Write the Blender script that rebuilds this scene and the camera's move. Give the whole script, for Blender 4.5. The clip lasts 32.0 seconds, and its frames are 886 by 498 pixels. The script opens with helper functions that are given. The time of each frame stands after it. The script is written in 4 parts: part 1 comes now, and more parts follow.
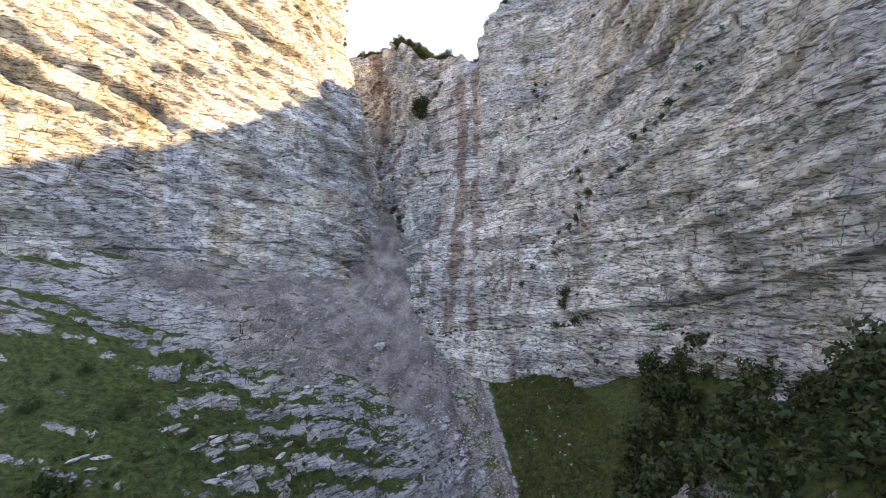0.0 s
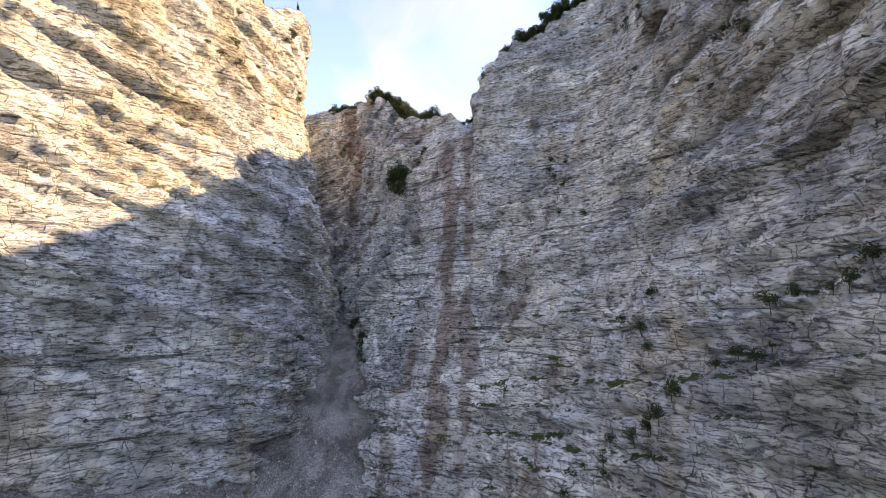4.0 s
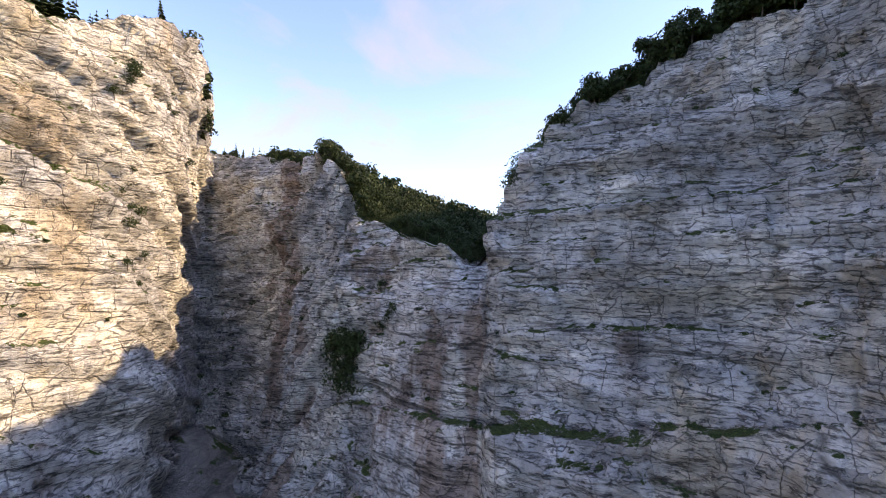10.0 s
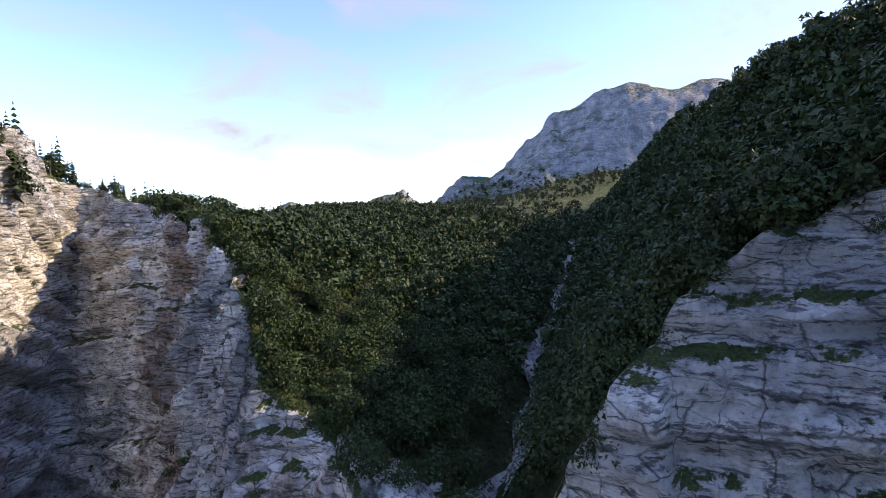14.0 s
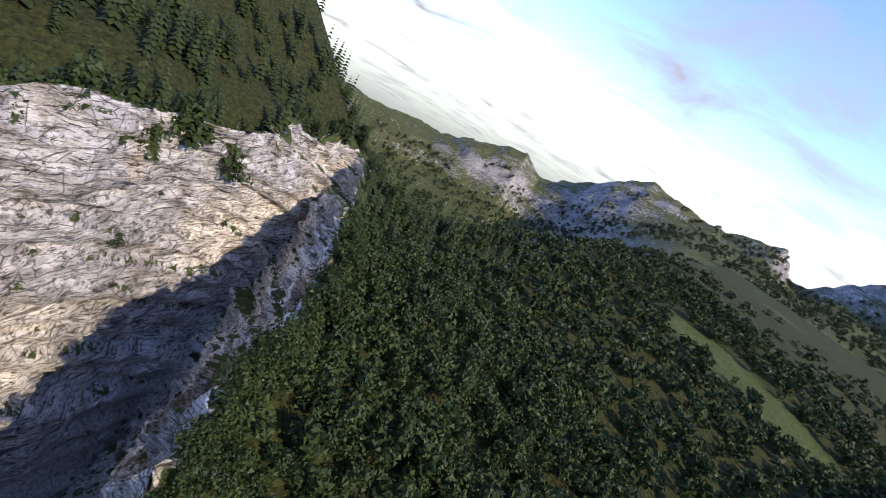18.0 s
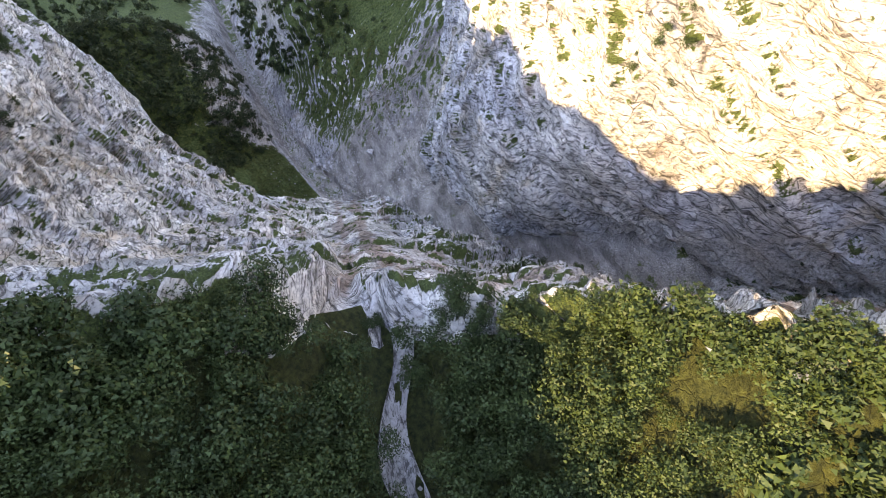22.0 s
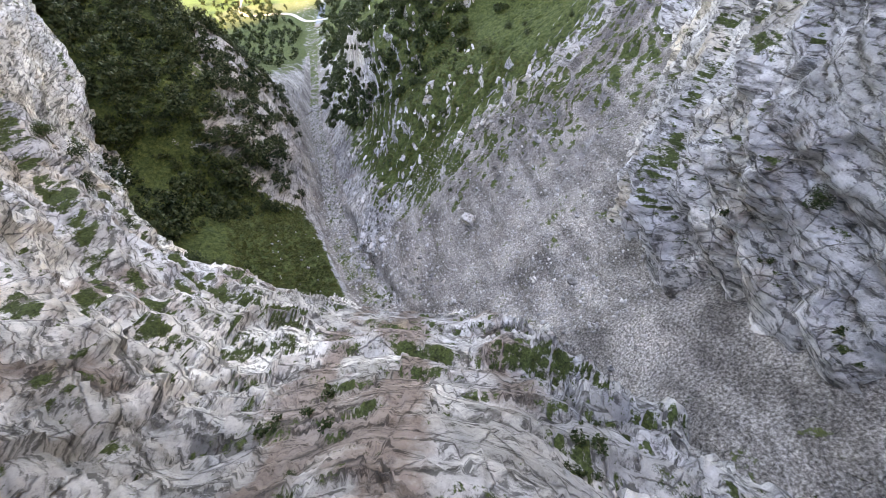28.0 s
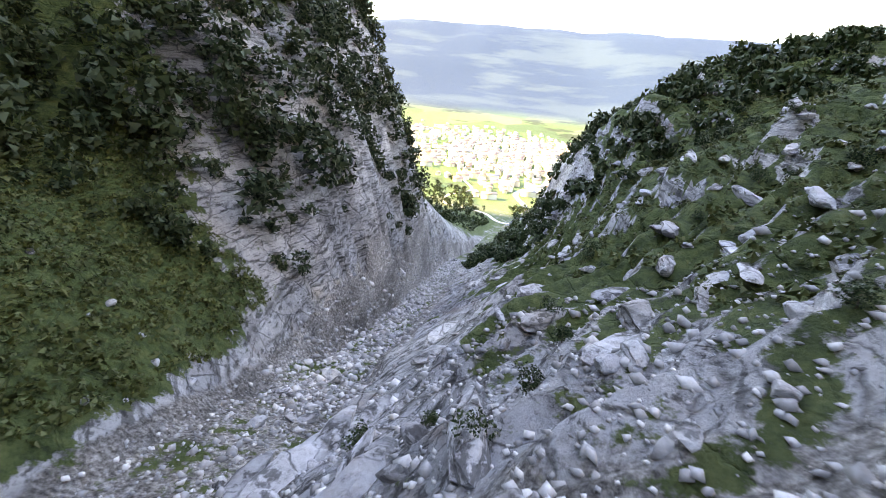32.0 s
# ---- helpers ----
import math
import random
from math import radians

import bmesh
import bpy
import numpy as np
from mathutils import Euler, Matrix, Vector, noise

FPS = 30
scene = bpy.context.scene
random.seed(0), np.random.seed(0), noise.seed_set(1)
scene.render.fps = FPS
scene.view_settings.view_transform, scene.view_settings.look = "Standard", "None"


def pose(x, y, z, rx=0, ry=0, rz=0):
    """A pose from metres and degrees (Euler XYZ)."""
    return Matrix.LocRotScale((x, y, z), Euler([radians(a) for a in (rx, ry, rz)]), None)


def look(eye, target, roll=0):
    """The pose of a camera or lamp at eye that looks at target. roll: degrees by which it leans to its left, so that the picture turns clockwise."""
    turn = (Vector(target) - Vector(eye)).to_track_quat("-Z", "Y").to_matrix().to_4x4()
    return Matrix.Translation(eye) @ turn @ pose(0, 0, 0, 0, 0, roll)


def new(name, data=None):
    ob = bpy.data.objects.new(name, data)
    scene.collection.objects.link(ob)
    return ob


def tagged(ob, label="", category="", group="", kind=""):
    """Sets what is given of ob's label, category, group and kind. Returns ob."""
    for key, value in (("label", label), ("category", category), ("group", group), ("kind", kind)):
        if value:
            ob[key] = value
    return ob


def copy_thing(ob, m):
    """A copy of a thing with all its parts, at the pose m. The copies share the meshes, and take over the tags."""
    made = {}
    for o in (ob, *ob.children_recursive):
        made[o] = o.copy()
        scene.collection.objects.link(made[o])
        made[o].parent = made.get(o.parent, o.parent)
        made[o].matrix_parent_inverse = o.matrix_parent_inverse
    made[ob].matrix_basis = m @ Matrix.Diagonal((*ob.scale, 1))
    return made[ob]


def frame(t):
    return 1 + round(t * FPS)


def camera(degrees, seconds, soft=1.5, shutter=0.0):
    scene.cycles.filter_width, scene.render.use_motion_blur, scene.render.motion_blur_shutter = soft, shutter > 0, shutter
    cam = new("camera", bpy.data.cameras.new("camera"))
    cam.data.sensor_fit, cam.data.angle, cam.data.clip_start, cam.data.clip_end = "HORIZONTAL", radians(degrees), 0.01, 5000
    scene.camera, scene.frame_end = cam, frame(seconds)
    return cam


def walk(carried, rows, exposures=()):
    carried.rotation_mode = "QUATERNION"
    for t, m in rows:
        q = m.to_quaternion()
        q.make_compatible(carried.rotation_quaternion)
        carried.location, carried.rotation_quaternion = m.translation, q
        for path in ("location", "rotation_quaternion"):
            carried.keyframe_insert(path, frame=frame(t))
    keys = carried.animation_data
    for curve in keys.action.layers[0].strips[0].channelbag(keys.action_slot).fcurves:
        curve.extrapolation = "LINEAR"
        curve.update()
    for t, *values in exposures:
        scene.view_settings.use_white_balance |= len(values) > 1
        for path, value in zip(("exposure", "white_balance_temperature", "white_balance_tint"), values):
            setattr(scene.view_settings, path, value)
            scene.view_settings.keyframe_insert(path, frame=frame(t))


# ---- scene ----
EXPOSURES = [(0, 3.25, 17500, 17), (3, 2.85, 15800, 17), (6, 2.55, 13500, 17), (9, 2.4, 12000, 16), (11, 2.1, 10400, 17), (13, 2.1, 9300, 16), (17, 1.55, 7600, 17), (19, 2.1, 8500, 14), (21, 3.15, 11800, 15), (24, 3.95, 22000, 16), (28, 4.25, 26000, 16), (30, 4.5, 24000, 16), (32, 4.4, 17500, 13)]
cam = camera(87.65, 32.0, soft=0.4, shutter=0.08)


def aim(x, y, z, yaw, pitch, roll):
    """A camera pose: yaw to the left from +y, pitch upwards, roll as in look()."""
    a, b = radians(yaw), radians(pitch)
    eye = Vector((x, y, z))
    return look(eye, eye + Vector((-math.sin(a) * math.cos(b), math.cos(a) * math.cos(b), math.sin(b))), roll)


FLIGHT = [
    (0, 43.01, -163.80, 68.66, 4.71, 2.20, -1.11),
    (0.5, 43.79, -153.12, 74.29, 5.07, 2.05, -0.84),
    (1, 44.43, -142.80, 79.58, 5.33, 2.37, -0.76),
    (1.5, 44.63, -133.06, 84.32, 5.29, 3.56, -0.70),
    (2, 44.57, -124.01, 88.57, 4.89, 4.93, -0.46),
    (2.5, 44.71, -115.56, 93.11, 4.63, 6.05, -0.36),
    (3, 44.43, -107.79, 97.38, 4.41, 6.82, -0.55),
    (3.5, 44.17, -100.36, 101.75, 4.26, 7.10, -0.72),
    (5.5, 47.53, -72.42, 131.76, 3.85, 7.31, -0.46),
    (6, 47.43, -62.50, 139.80, 4.13, 6.24, -0.36),
    (6.5, 47.81, -52.71, 148.15, 4.27, 5.09, 0.06),
    (7, 48.21, -42.95, 156.07, 4.50, 4.29, 0.44),
    (7.5, 47.98, -33.55, 163.51, 4.77, 3.62, 0.51),
    (8, 47.74, -24.29, 170.84, 4.99, 2.95, 0.60),
    (8.5, 47.21, -15.71, 177.57, 5.04, 2.41, 0.74),
    (9, 46.57, -7.11, 184.02, 5.19, 1.92, 0.85),
    (9.5, 46.00, 1.28, 190.30, 5.57, 1.88, 0.85),
    (10, 44.70, 8.15, 195.87, 5.76, 1.93, 0.92),
    (10.5, 43.96, 16.64, 202.36, 5.72, 1.26, -0.06),
    (11, 43.40, 24.28, 208.88, 5.06, 0.19, -2.12),
    (11.5, 43.01, 31.87, 214.66, 4.10, -0.73, -3.56),
    (12, 43.07, 39.37, 220.40, 3.59, -1.84, -4.51),
    (12.5, 43.27, 47.05, 225.81, 3.55, -2.87, -4.68),
    (13, 42.24, 56.36, 229.93, 3.43, -3.65, -4.15),
    (13.5, 41.13, 65.11, 233.60, 3.37, -4.25, -3.09),
    (14, 39.97, 72.63, 235.98, 3.54, -4.12, -2.31),
    (14.5, 39.03, 79.77, 237.97, 3.89, -3.76, -1.75),
    (16.5, 32.79, 111.86, 257.04, 7.10, -3.99, 3.39),
    (17, 35.14, 117.22, 267.04, 10.81, -5.10, 8.15),
    (17.5, 38.83, 122.82, 280.95, 21.56, -10.15, 17.45),
    (18, 41.87, 130.58, 294.77, 39.57, -19.80, 30.55),
    (18.5, 43.47, 139.00, 305.06, 55.58, -30.72, 40.52),
    (19, 42.24, 145.83, 309.55, 66.92, -39.96, 45.21),
    (19.5, 40.91, 149.82, 309.35, 78.58, -48.51, 46.66),
    (20, 38.33, 150.01, 306.39, 91.30, -57.81, 44.87),
    (20.5, 36.21, 150.09, 302.36, 108.42, -65.73, 35.25),
    (21, 35.40, 148.89, 297.09, 125.24, -69.82, 21.84),
    (21.5, 35.08, 146.59, 289.85, 141.25, -71.50, 7.29),
    (22, 34.75, 143.84, 281.46, 154.30, -71.85, -5.11),
    (22.5, 34.51, 140.56, 272.26, 160.83, -71.81, -11.63),
    (23, 34.49, 137.02, 262.28, 165.15, -71.48, -16.10),
    (23.5, 34.53, 133.24, 252.13, 167.68, -70.31, -18.60),
    (24, 34.64, 129.23, 241.35, 168.58, -68.88, -19.42),
    (24.5, 34.66, 125.26, 230.81, 168.95, -67.84, -19.96),
    (25, 34.85, 121.00, 219.99, 167.59, -65.71, -18.81),
    (25.5, 34.95, 116.53, 209.41, 166.23, -63.17, -17.84),
    (27.5, 31.79, 84.54, 154.24, 166.17, -55.78, -9.53),
    (28, 30.73, 76.61, 137.12, 168.45, -52.97, -7.99),
    (28.5, 29.88, 68.53, 120.25, 171.79, -50.25, -6.24),
    (29, 28.31, 60.16, 104.14, 176.12, -47.13, -3.98),
    (29.5, 26.77, 51.18, 89.23, 179.74, -43.01, -0.47),
    (30, 26.02, 40.14, 74.98, 182.11, -38.63, 1.86),
    (30.5, 26.10, 28.36, 61.93, 183.83, -33.22, 3.93),
    (31, 26.02, 15.49, 50.49, 185.78, -28.20, 4.98),
    (31.5, 26.87, 0.46, 40.66, 187.12, -24.81, 5.88),
    (32, 27.82, -15.04, 32.64, 187.92, -23.02, 5.69),
]
walk(cam, [(row[0], aim(*row[1:])) for row in FLIGHT], exposures=EXPOSURES)

# ---- light ----
SUN_TO = Vector((0.85, 0.10, 0.55)).normalized()
world = bpy.data.worlds.new("world")
scene.world = world
world.use_nodes = True
wn, wl = world.node_tree.nodes, world.node_tree.links
wn.clear()
w_out = wn.new("ShaderNodeOutputWorld")
w_bg = wn.new("ShaderNodeBackground")
w_sky = wn.new("ShaderNodeTexSky")
w_sky.sky_type, w_sky.sun_disc = "NISHITA", False
w_sky.sun_elevation = math.asin(SUN_TO.z)
w_sky.sun_rotation = math.atan2(SUN_TO.x, SUN_TO.y)
w_sky.altitude, w_sky.air_density, w_sky.dust_density = 900, 1.0, 0.5
# thin clouds, drawn on a flat layer high above
w_tc = wn.new("ShaderNodeTexCoord")
w_sep = wn.new("ShaderNodeSeparateXYZ")
w_add = wn.new("ShaderNodeMath")
w_add.operation, w_add.inputs[1].default_value = "ADD", 0.18
w_max = wn.new("ShaderNodeMath")
w_max.operation, w_max.inputs[1].default_value = "MAXIMUM", 0.05
w_dx, w_dy = wn.new("ShaderNodeMath"), wn.new("ShaderNodeMath")
w_dx.operation = w_dy.operation = "DIVIDE"
w_com = wn.new("ShaderNodeCombineXYZ")
w_noise = wn.new("ShaderNodeTexNoise")
w_noise.inputs["Scale"].default_value, w_noise.inputs["Detail"].default_value, w_noise.inputs["Roughness"].default_value = 1.35, 9, 0.55
w_noise.inputs["Distortion"].default_value = 0.5
w_ramp = wn.new("ShaderNodeValToRGB")
w_ramp.color_ramp.elements[0].position, w_ramp.color_ramp.elements[1].position = 0.47, 0.72
w_mix = wn.new("ShaderNodeMix")
w_mix.data_type = "RGBA"
w_mix.inputs[7].default_value = (1.05, 1.2, 1.5, 1)
wl.new(w_tc.outputs["Generated"], w_sep.inputs[0])
wl.new(w_sep.outputs["Z"], w_add.inputs[0])
wl.new(w_add.outputs[0], w_max.inputs[0])
wl.new(w_sep.outputs["X"], w_dx.inputs[0])
wl.new(w_sep.outputs["Y"], w_dy.inputs[0])
wl.new(w_max.outputs[0], w_dx.inputs[1])
wl.new(w_max.outputs[0], w_dy.inputs[1])
wl.new(w_dx.outputs[0], w_com.inputs[0])
wl.new(w_dy.outputs[0], w_com.inputs[1])
wl.new(w_com.outputs[0], w_noise.inputs["Vector"])
wl.new(w_noise.outputs["Fac"], w_ramp.inputs[0])
wl.new(w_ramp.outputs[0], w_mix.inputs[0])
w_tint = wn.new("ShaderNodeMix")
w_tint.data_type, w_tint.blend_type = "RGBA", "MULTIPLY"
w_tint.inputs[0].default_value, w_tint.inputs[7].default_value = 1.0, (0.45, 0.60, 0.92, 1)
wl.new(w_sky.outputs[0], w_tint.inputs[6])
wl.new(w_tint.outputs[2], w_mix.inputs[6])
wl.new(w_mix.outputs[2], w_bg.inputs["Color"])
wl.new(w_bg.outputs[0], w_out.inputs["Surface"])
w_bg.inputs["Strength"].default_value = 0.15
sun = new("sun", bpy.data.lights.new("sun", "SUN"))
sun.data.energy, sun.data.angle, sun.data.color = 1.5, radians(0.53), (1.0, 0.89, 0.74)
sun.matrix_world = look(SUN_TO * 800, (0, 0, 0))

# ---- materials ----
def material(name, rough=0.9):
    m = bpy.data.materials.new(name)
    m.use_nodes = True
    b = m.node_tree.nodes["Principled BSDF"]
    b.inputs["Roughness"].default_value = rough
    b.inputs["Specular IOR Level"].default_value = 0.25
    return m, m.node_tree.nodes, m.node_tree.links, b


def noise_node(n, l, vec, scale, detail=6, rough=0.6, stretch=(1, 1, 1), turn=(0, 0, 0)):
    mp = n.new("ShaderNodeMapping")
    mp.inputs["Scale"].default_value, mp.inputs["Rotation"].default_value = stretch, turn
    l.new(vec, mp.inputs["Vector"])
    t = n.new("ShaderNodeTexNoise")
    t.inputs["Scale"].default_value, t.inputs["Detail"].default_value, t.inputs["Roughness"].default_value = scale, detail, rough
    l.new(mp.outputs[0], t.inputs["Vector"])
    return t.outputs["Fac"]


def ramp(n, l, fac, *stops):
    r = n.new("ShaderNodeValToRGB")
    e = r.color_ramp.elements
    while len(e) < len(stops):
        e.new(0.5)
    for k, (pos, col) in enumerate(stops):
        e[k].position = pos
        e[k].color = (*col, 1) if len(col) == 3 else col
    l.new(fac, r.inputs[0])
    return r.outputs[0]


def mix(n, l, fac, a, b, how="MIX"):
    m = n.new("ShaderNodeMix")
    m.data_type, m.blend_type = "RGBA", how
    for value, slot in ((fac, 0), (a, 6), (b, 7)):
        if isinstance(value, (int, float)):
            m.inputs[slot].default_value = value
        elif isinstance(value, tuple):
            m.inputs[slot].default_value = (*value, 1)
        else:
            l.new(value, m.inputs[slot])
    return m.outputs[2]


def maths(n, l, how, a, b=0.0):
    m = n.new("ShaderNodeMath")
    m.operation = how
    for k, value in enumerate((a, b)):
        if isinstance(value, (int, float)):
            m.inputs[k].default_value = value
        else:
            l.new(value, m.inputs[k])
    return m.outputs[0]


def bump(n, l, b, height, strength, distance):
    k = n.new("ShaderNodeBump")
    k.inputs["Strength"].default_value, k.inputs["Distance"].default_value = strength, distance
    l.new(height, k.inputs["Height"])
    l.new(k.outputs[0], b.inputs["Normal"])


W, K0 = (1, 1, 1), (0, 0, 0)


def cracks(n, l, vec, scale, stretch, turn, width):
    """Dark lines where blocks part: 1 in a crack, 0 off it."""
    mp = n.new("ShaderNodeMapping")
    mp.inputs["Scale"].default_value, mp.inputs["Rotation"].default_value = stretch, turn
    l.new(vec, mp.inputs["Vector"])
    v = n.new("ShaderNodeTexVoronoi")
    v.feature = "DISTANCE_TO_EDGE"
    v.inputs["Scale"].default_value = scale
    l.new(mp.outputs[0], v.inputs["Vector"])
    return ramp(n, l, v.outputs["Distance"], (0.0, W), (width, K0))


def attr(n, key):
    a = n.new("ShaderNodeAttribute")
    a.attribute_name = key
    return a.outputs["Fac"]


def grey(v):
    return (v, v, v)


def bent_by(n, l, pos, scale, amount):
    wob = n.new("ShaderNodeTexNoise")
    wob.inputs["Scale"].default_value, wob.inputs["Detail"].default_value = scale, 5
    l.new(pos, wob.inputs["Vector"])
    shift = n.new("ShaderNodeVectorMath")
    shift.operation, shift.inputs[3].default_value = "SCALE", amount
    l.new(wob.outputs["Color"], shift.inputs[0])
    add = n.new("ShaderNodeVectorMath")
    l.new(pos, add.inputs[0])
    l.new(shift.outputs[0], add.inputs[1])
    return add.outputs[0]


def limestone(n, l, pos, light, blue, warm, tilt):
    """Colour and relief of weathered limestone: pale and blue-grey patches, run-off streaks, bedding cracks."""
    bent = bent_by(n, l, pos, 0.10, 3.5)
    rough_ = bent_by(n, l, bent_by(n, l, pos, 0.6, 0.28), 2.6, 0.34)
    big = noise_node(n, l, pos, 0.028, 5, 0.6)
    mid = noise_node(n, l, pos, 0.2, 6, 0.62)
    fine = noise_node(n, l, pos, 0.8, 10, 0.84)
    flute = noise_node(n, l, bent, 0.55, 8, 0.78, (1, 1, 0.10))
    grit = noise_node(n, l, rough_, 0.55, 9, 0.74, (0.22, 0.22, 1.7), (radians(tilt), 0, 0))
    dash = noise_node(n, l, rough_, 1.5, 6, 0.7, (0.25, 0.25, 1.3), (radians(tilt + 4), 0, 0))
    seam = noise_node(n, l, rough_, 0.42, 5, 0.66, (0.045, 0.045, 1.5), (radians(tilt), 0, 0))
    streak = noise_node(n, l, bent, 0.12, 6, 0.62, (1, 1, 0.05))
    rust = noise_node(n, l, bent, 0.06, 6, 0.62, (1, 1, 0.30), (0, 0, 0.7))
    col = mix(n, l, ramp(n, l, big, (0.44, K0), (0.56, W)), light, blue)
    wash = maths(n, l, "ADD", attr(n, "wash"), maths(n, l, "MULTIPLY", maths(n, l, "SUBTRACT", streak, 0.5), 3.4))
    col = mix(n, l, ramp(n, l, wash, (0.35, K0), (0.75, grey(0.9))), col, (0.36, 0.265, 0.225))
    col = mix(n, l, ramp(n, l, streak, (0.53, K0), (0.66, grey(0.28))), col, tuple(0.45 * c for c in blue))
    col = mix(n, l, ramp(n, l, maths(n, l, "ADD", rust, maths(n, l, "MULTIPLY", attr(n, "ochre"), 0.18)), (0.60, K0), (0.70, grey(0.6))), col, warm)
    cell = n.new("ShaderNodeTexVoronoi")
    cell.inputs["Scale"].default_value = 0.30
    lay_ = n.new("ShaderNodeMapping")
    lay_.inputs["Scale"].default_value, lay_.inputs["Rotation"].default_value = (0.45, 0.45, 1.5), (radians(tilt), radians(6), 0)
    l.new(rough_, lay_.inputs["Vector"])
    l.new(lay_.outputs[0], cell.inputs["Vector"])
    tone = n.new("ShaderNodeSeparateColor")
    l.new(cell.outputs["Color"], tone.inputs[0])
    col = mix(n, l, 0.9, col, ramp(n, l, tone.outputs[0], (0.0, grey(0.70)), (0.5, W), (1.0, grey(1.14))), "MULTIPLY")
    col = mix(n, l, 0.75, col, ramp(n, l, fine, (0.36, grey(0.18)), (0.45, grey(0.95)), (0.64, grey(1.3))), "MULTIPLY")
    col = mix(n, l, 0.4, col, ramp(n, l, flute, (0.34, grey(0.5)), (0.47, W), (0.66, grey(1.2))), "MULTIPLY")
    col = mix(n, l, 0.7, col, ramp(n, l, grit, (0.37, grey(0.18)), (0.45, W)), "MULTIPLY")
    col = mix(n, l, 0.8, col, ramp(n, l, dash, (0.41, grey(0.13)), (0.47, W), (0.66, grey(1.18))), "MULTIPLY")
    col = mix(n, l, 0.7, col, ramp(n, l, seam, (0.36, grey(0.10)), (0.405, W)), "MULTIPLY")
    patch = noise_node(n, l, bent, 0.05, 6, 0.65, (1, 1, 0.6))
    col = mix(n, l, 0.9, col, ramp(n, l, patch, (0.38, grey(0.55)), (0.52, W), (0.66, grey(1.12))), "MULTIPLY")
    c1 = cracks(n, l, rough_, 0.10, (0.28, 0.28, 2.2), (radians(tilt), 0, 0), 0.030)
    c2 = cracks(n, l, rough_, 0.36, (0.45, 0.45, 1.5), (radians(tilt - 6), radians(8), 0), 0.032)
    c3 = cracks(n, l, rough_, 0.16, (1.3, 1.3, 0.30), (radians(12), radians(-10), 0), 0.018)
    keep = ramp(n, l, mid, (0.42, K0), (0.54, W))
    drop = ramp(n, l, mid, (0.46, W), (0.56, K0))
    line = maths(n, l, "MAXIMUM", maths(n, l, "MAXIMUM", maths(n, l, "MULTIPLY", c1, drop), maths(n, l, "MULTIPLY", c3, drop)), maths(n, l, "MULTIPLY", c2, keep))
    col = mix(n, l, maths(n, l, "MULTIPLY", line, 0.75), col, (0.05, 0.047, 0.043))
    relief = maths(n, l, "ADD", maths(n, l, "ADD", maths(n, l, "MULTIPLY", fine, 0.7), maths(n, l, "MULTIPLY", flute, 0.35)),
                   maths(n, l, "SUBTRACT", maths(n, l, "ADD", maths(n, l, "MULTIPLY", grit, 0.7), maths(n, l, "MULTIPLY", seam, 0.8)), maths(n, l, "MULTIPLY", line, 0.5)))
    return col, relief, mid, fine


def rock_material(name, light, blue, warm, green, green_from=0.5, tilt=17, relief_depth=0.8):
    m, n, l, b = material(name, 0.92)
    geo = n.new("ShaderNodeNewGeometry")
    pos = geo.outputs["Position"]
    col, relief, mid, fine = limestone(n, l, pos, light, blue, warm, tilt)
    sep = n.new("ShaderNodeSeparateXYZ")
    l.new(geo.outputs["Normal"], sep.inputs[0])
    moss = noise_node(n, l, pos, 0.34, 10, 0.78, (0.6, 0.6, 1.3), (radians(tilt), 0, 0))
    lie = maths(n, l, "ADD", maths(n, l, "ADD", sep.outputs["Z"], maths(n, l, "MULTIPLY", attr(n, "green"), 0.4)),
                maths(n, l, "MULTIPLY", maths(n, l, "SUBTRACT", moss, 0.5), 2.2))
    turf = ramp(n, l, lie, (green_from, K0), (green_from + 0.08, W))
    blade = noise_node(n, l, pos, 3.5, 6, 0.7)
    leaf = mix(n, l, 0.9, ramp(n, l, fine, (0.38, tuple(0.4 * c for c in green)), (0.62, green)), ramp(n, l, blade, (0.36, grey(0.35)), (0.62, grey(1.5))), "MULTIPLY")
    rubble = noise_node(n, l, pos, 1.1, 9, 0.82)
    loose = maths(n, l, "ADD", attr(n, "debris"), maths(n, l, "MULTIPLY", maths(n, l, "SUBTRACT", mid, 0.5), 1.2))
    heap = ramp(n, l, rubble, (0.36, (0.10, 0.098, 0.096)), (0.48, (0.40, 0.385, 0.37)), (0.62, (0.68, 0.66, 0.63)))
    col = mix(n, l, ramp(n, l, loose, (0.42, K0), (0.58, W)), col, heap)
    l.new(mix(n, l, turf, col, leaf), b.inputs["Base Color"])
    bump(n, l, b, relief, 1.0, relief_depth)
    return m


PALE, BLUISH, OCHRE = (0.78, 0.76, 0.72), (0.62, 0.63, 0.65), (0.58, 0.46, 0.31)
ROCK = rock_material("limestone", PALE, BLUISH, OCHRE, (0.085, 0.125, 0.04), 0.89)
BOULDER_ROCK = rock_material("boulder_limestone", (0.50, 0.48, 0.46), (0.42, 0.42, 0.43), (0.42, 0.36, 0.29), (0.09, 0.10, 0.035), 1.25, 14, 0.25)
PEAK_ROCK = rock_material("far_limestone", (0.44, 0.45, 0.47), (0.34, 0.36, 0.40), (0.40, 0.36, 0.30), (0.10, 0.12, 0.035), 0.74)


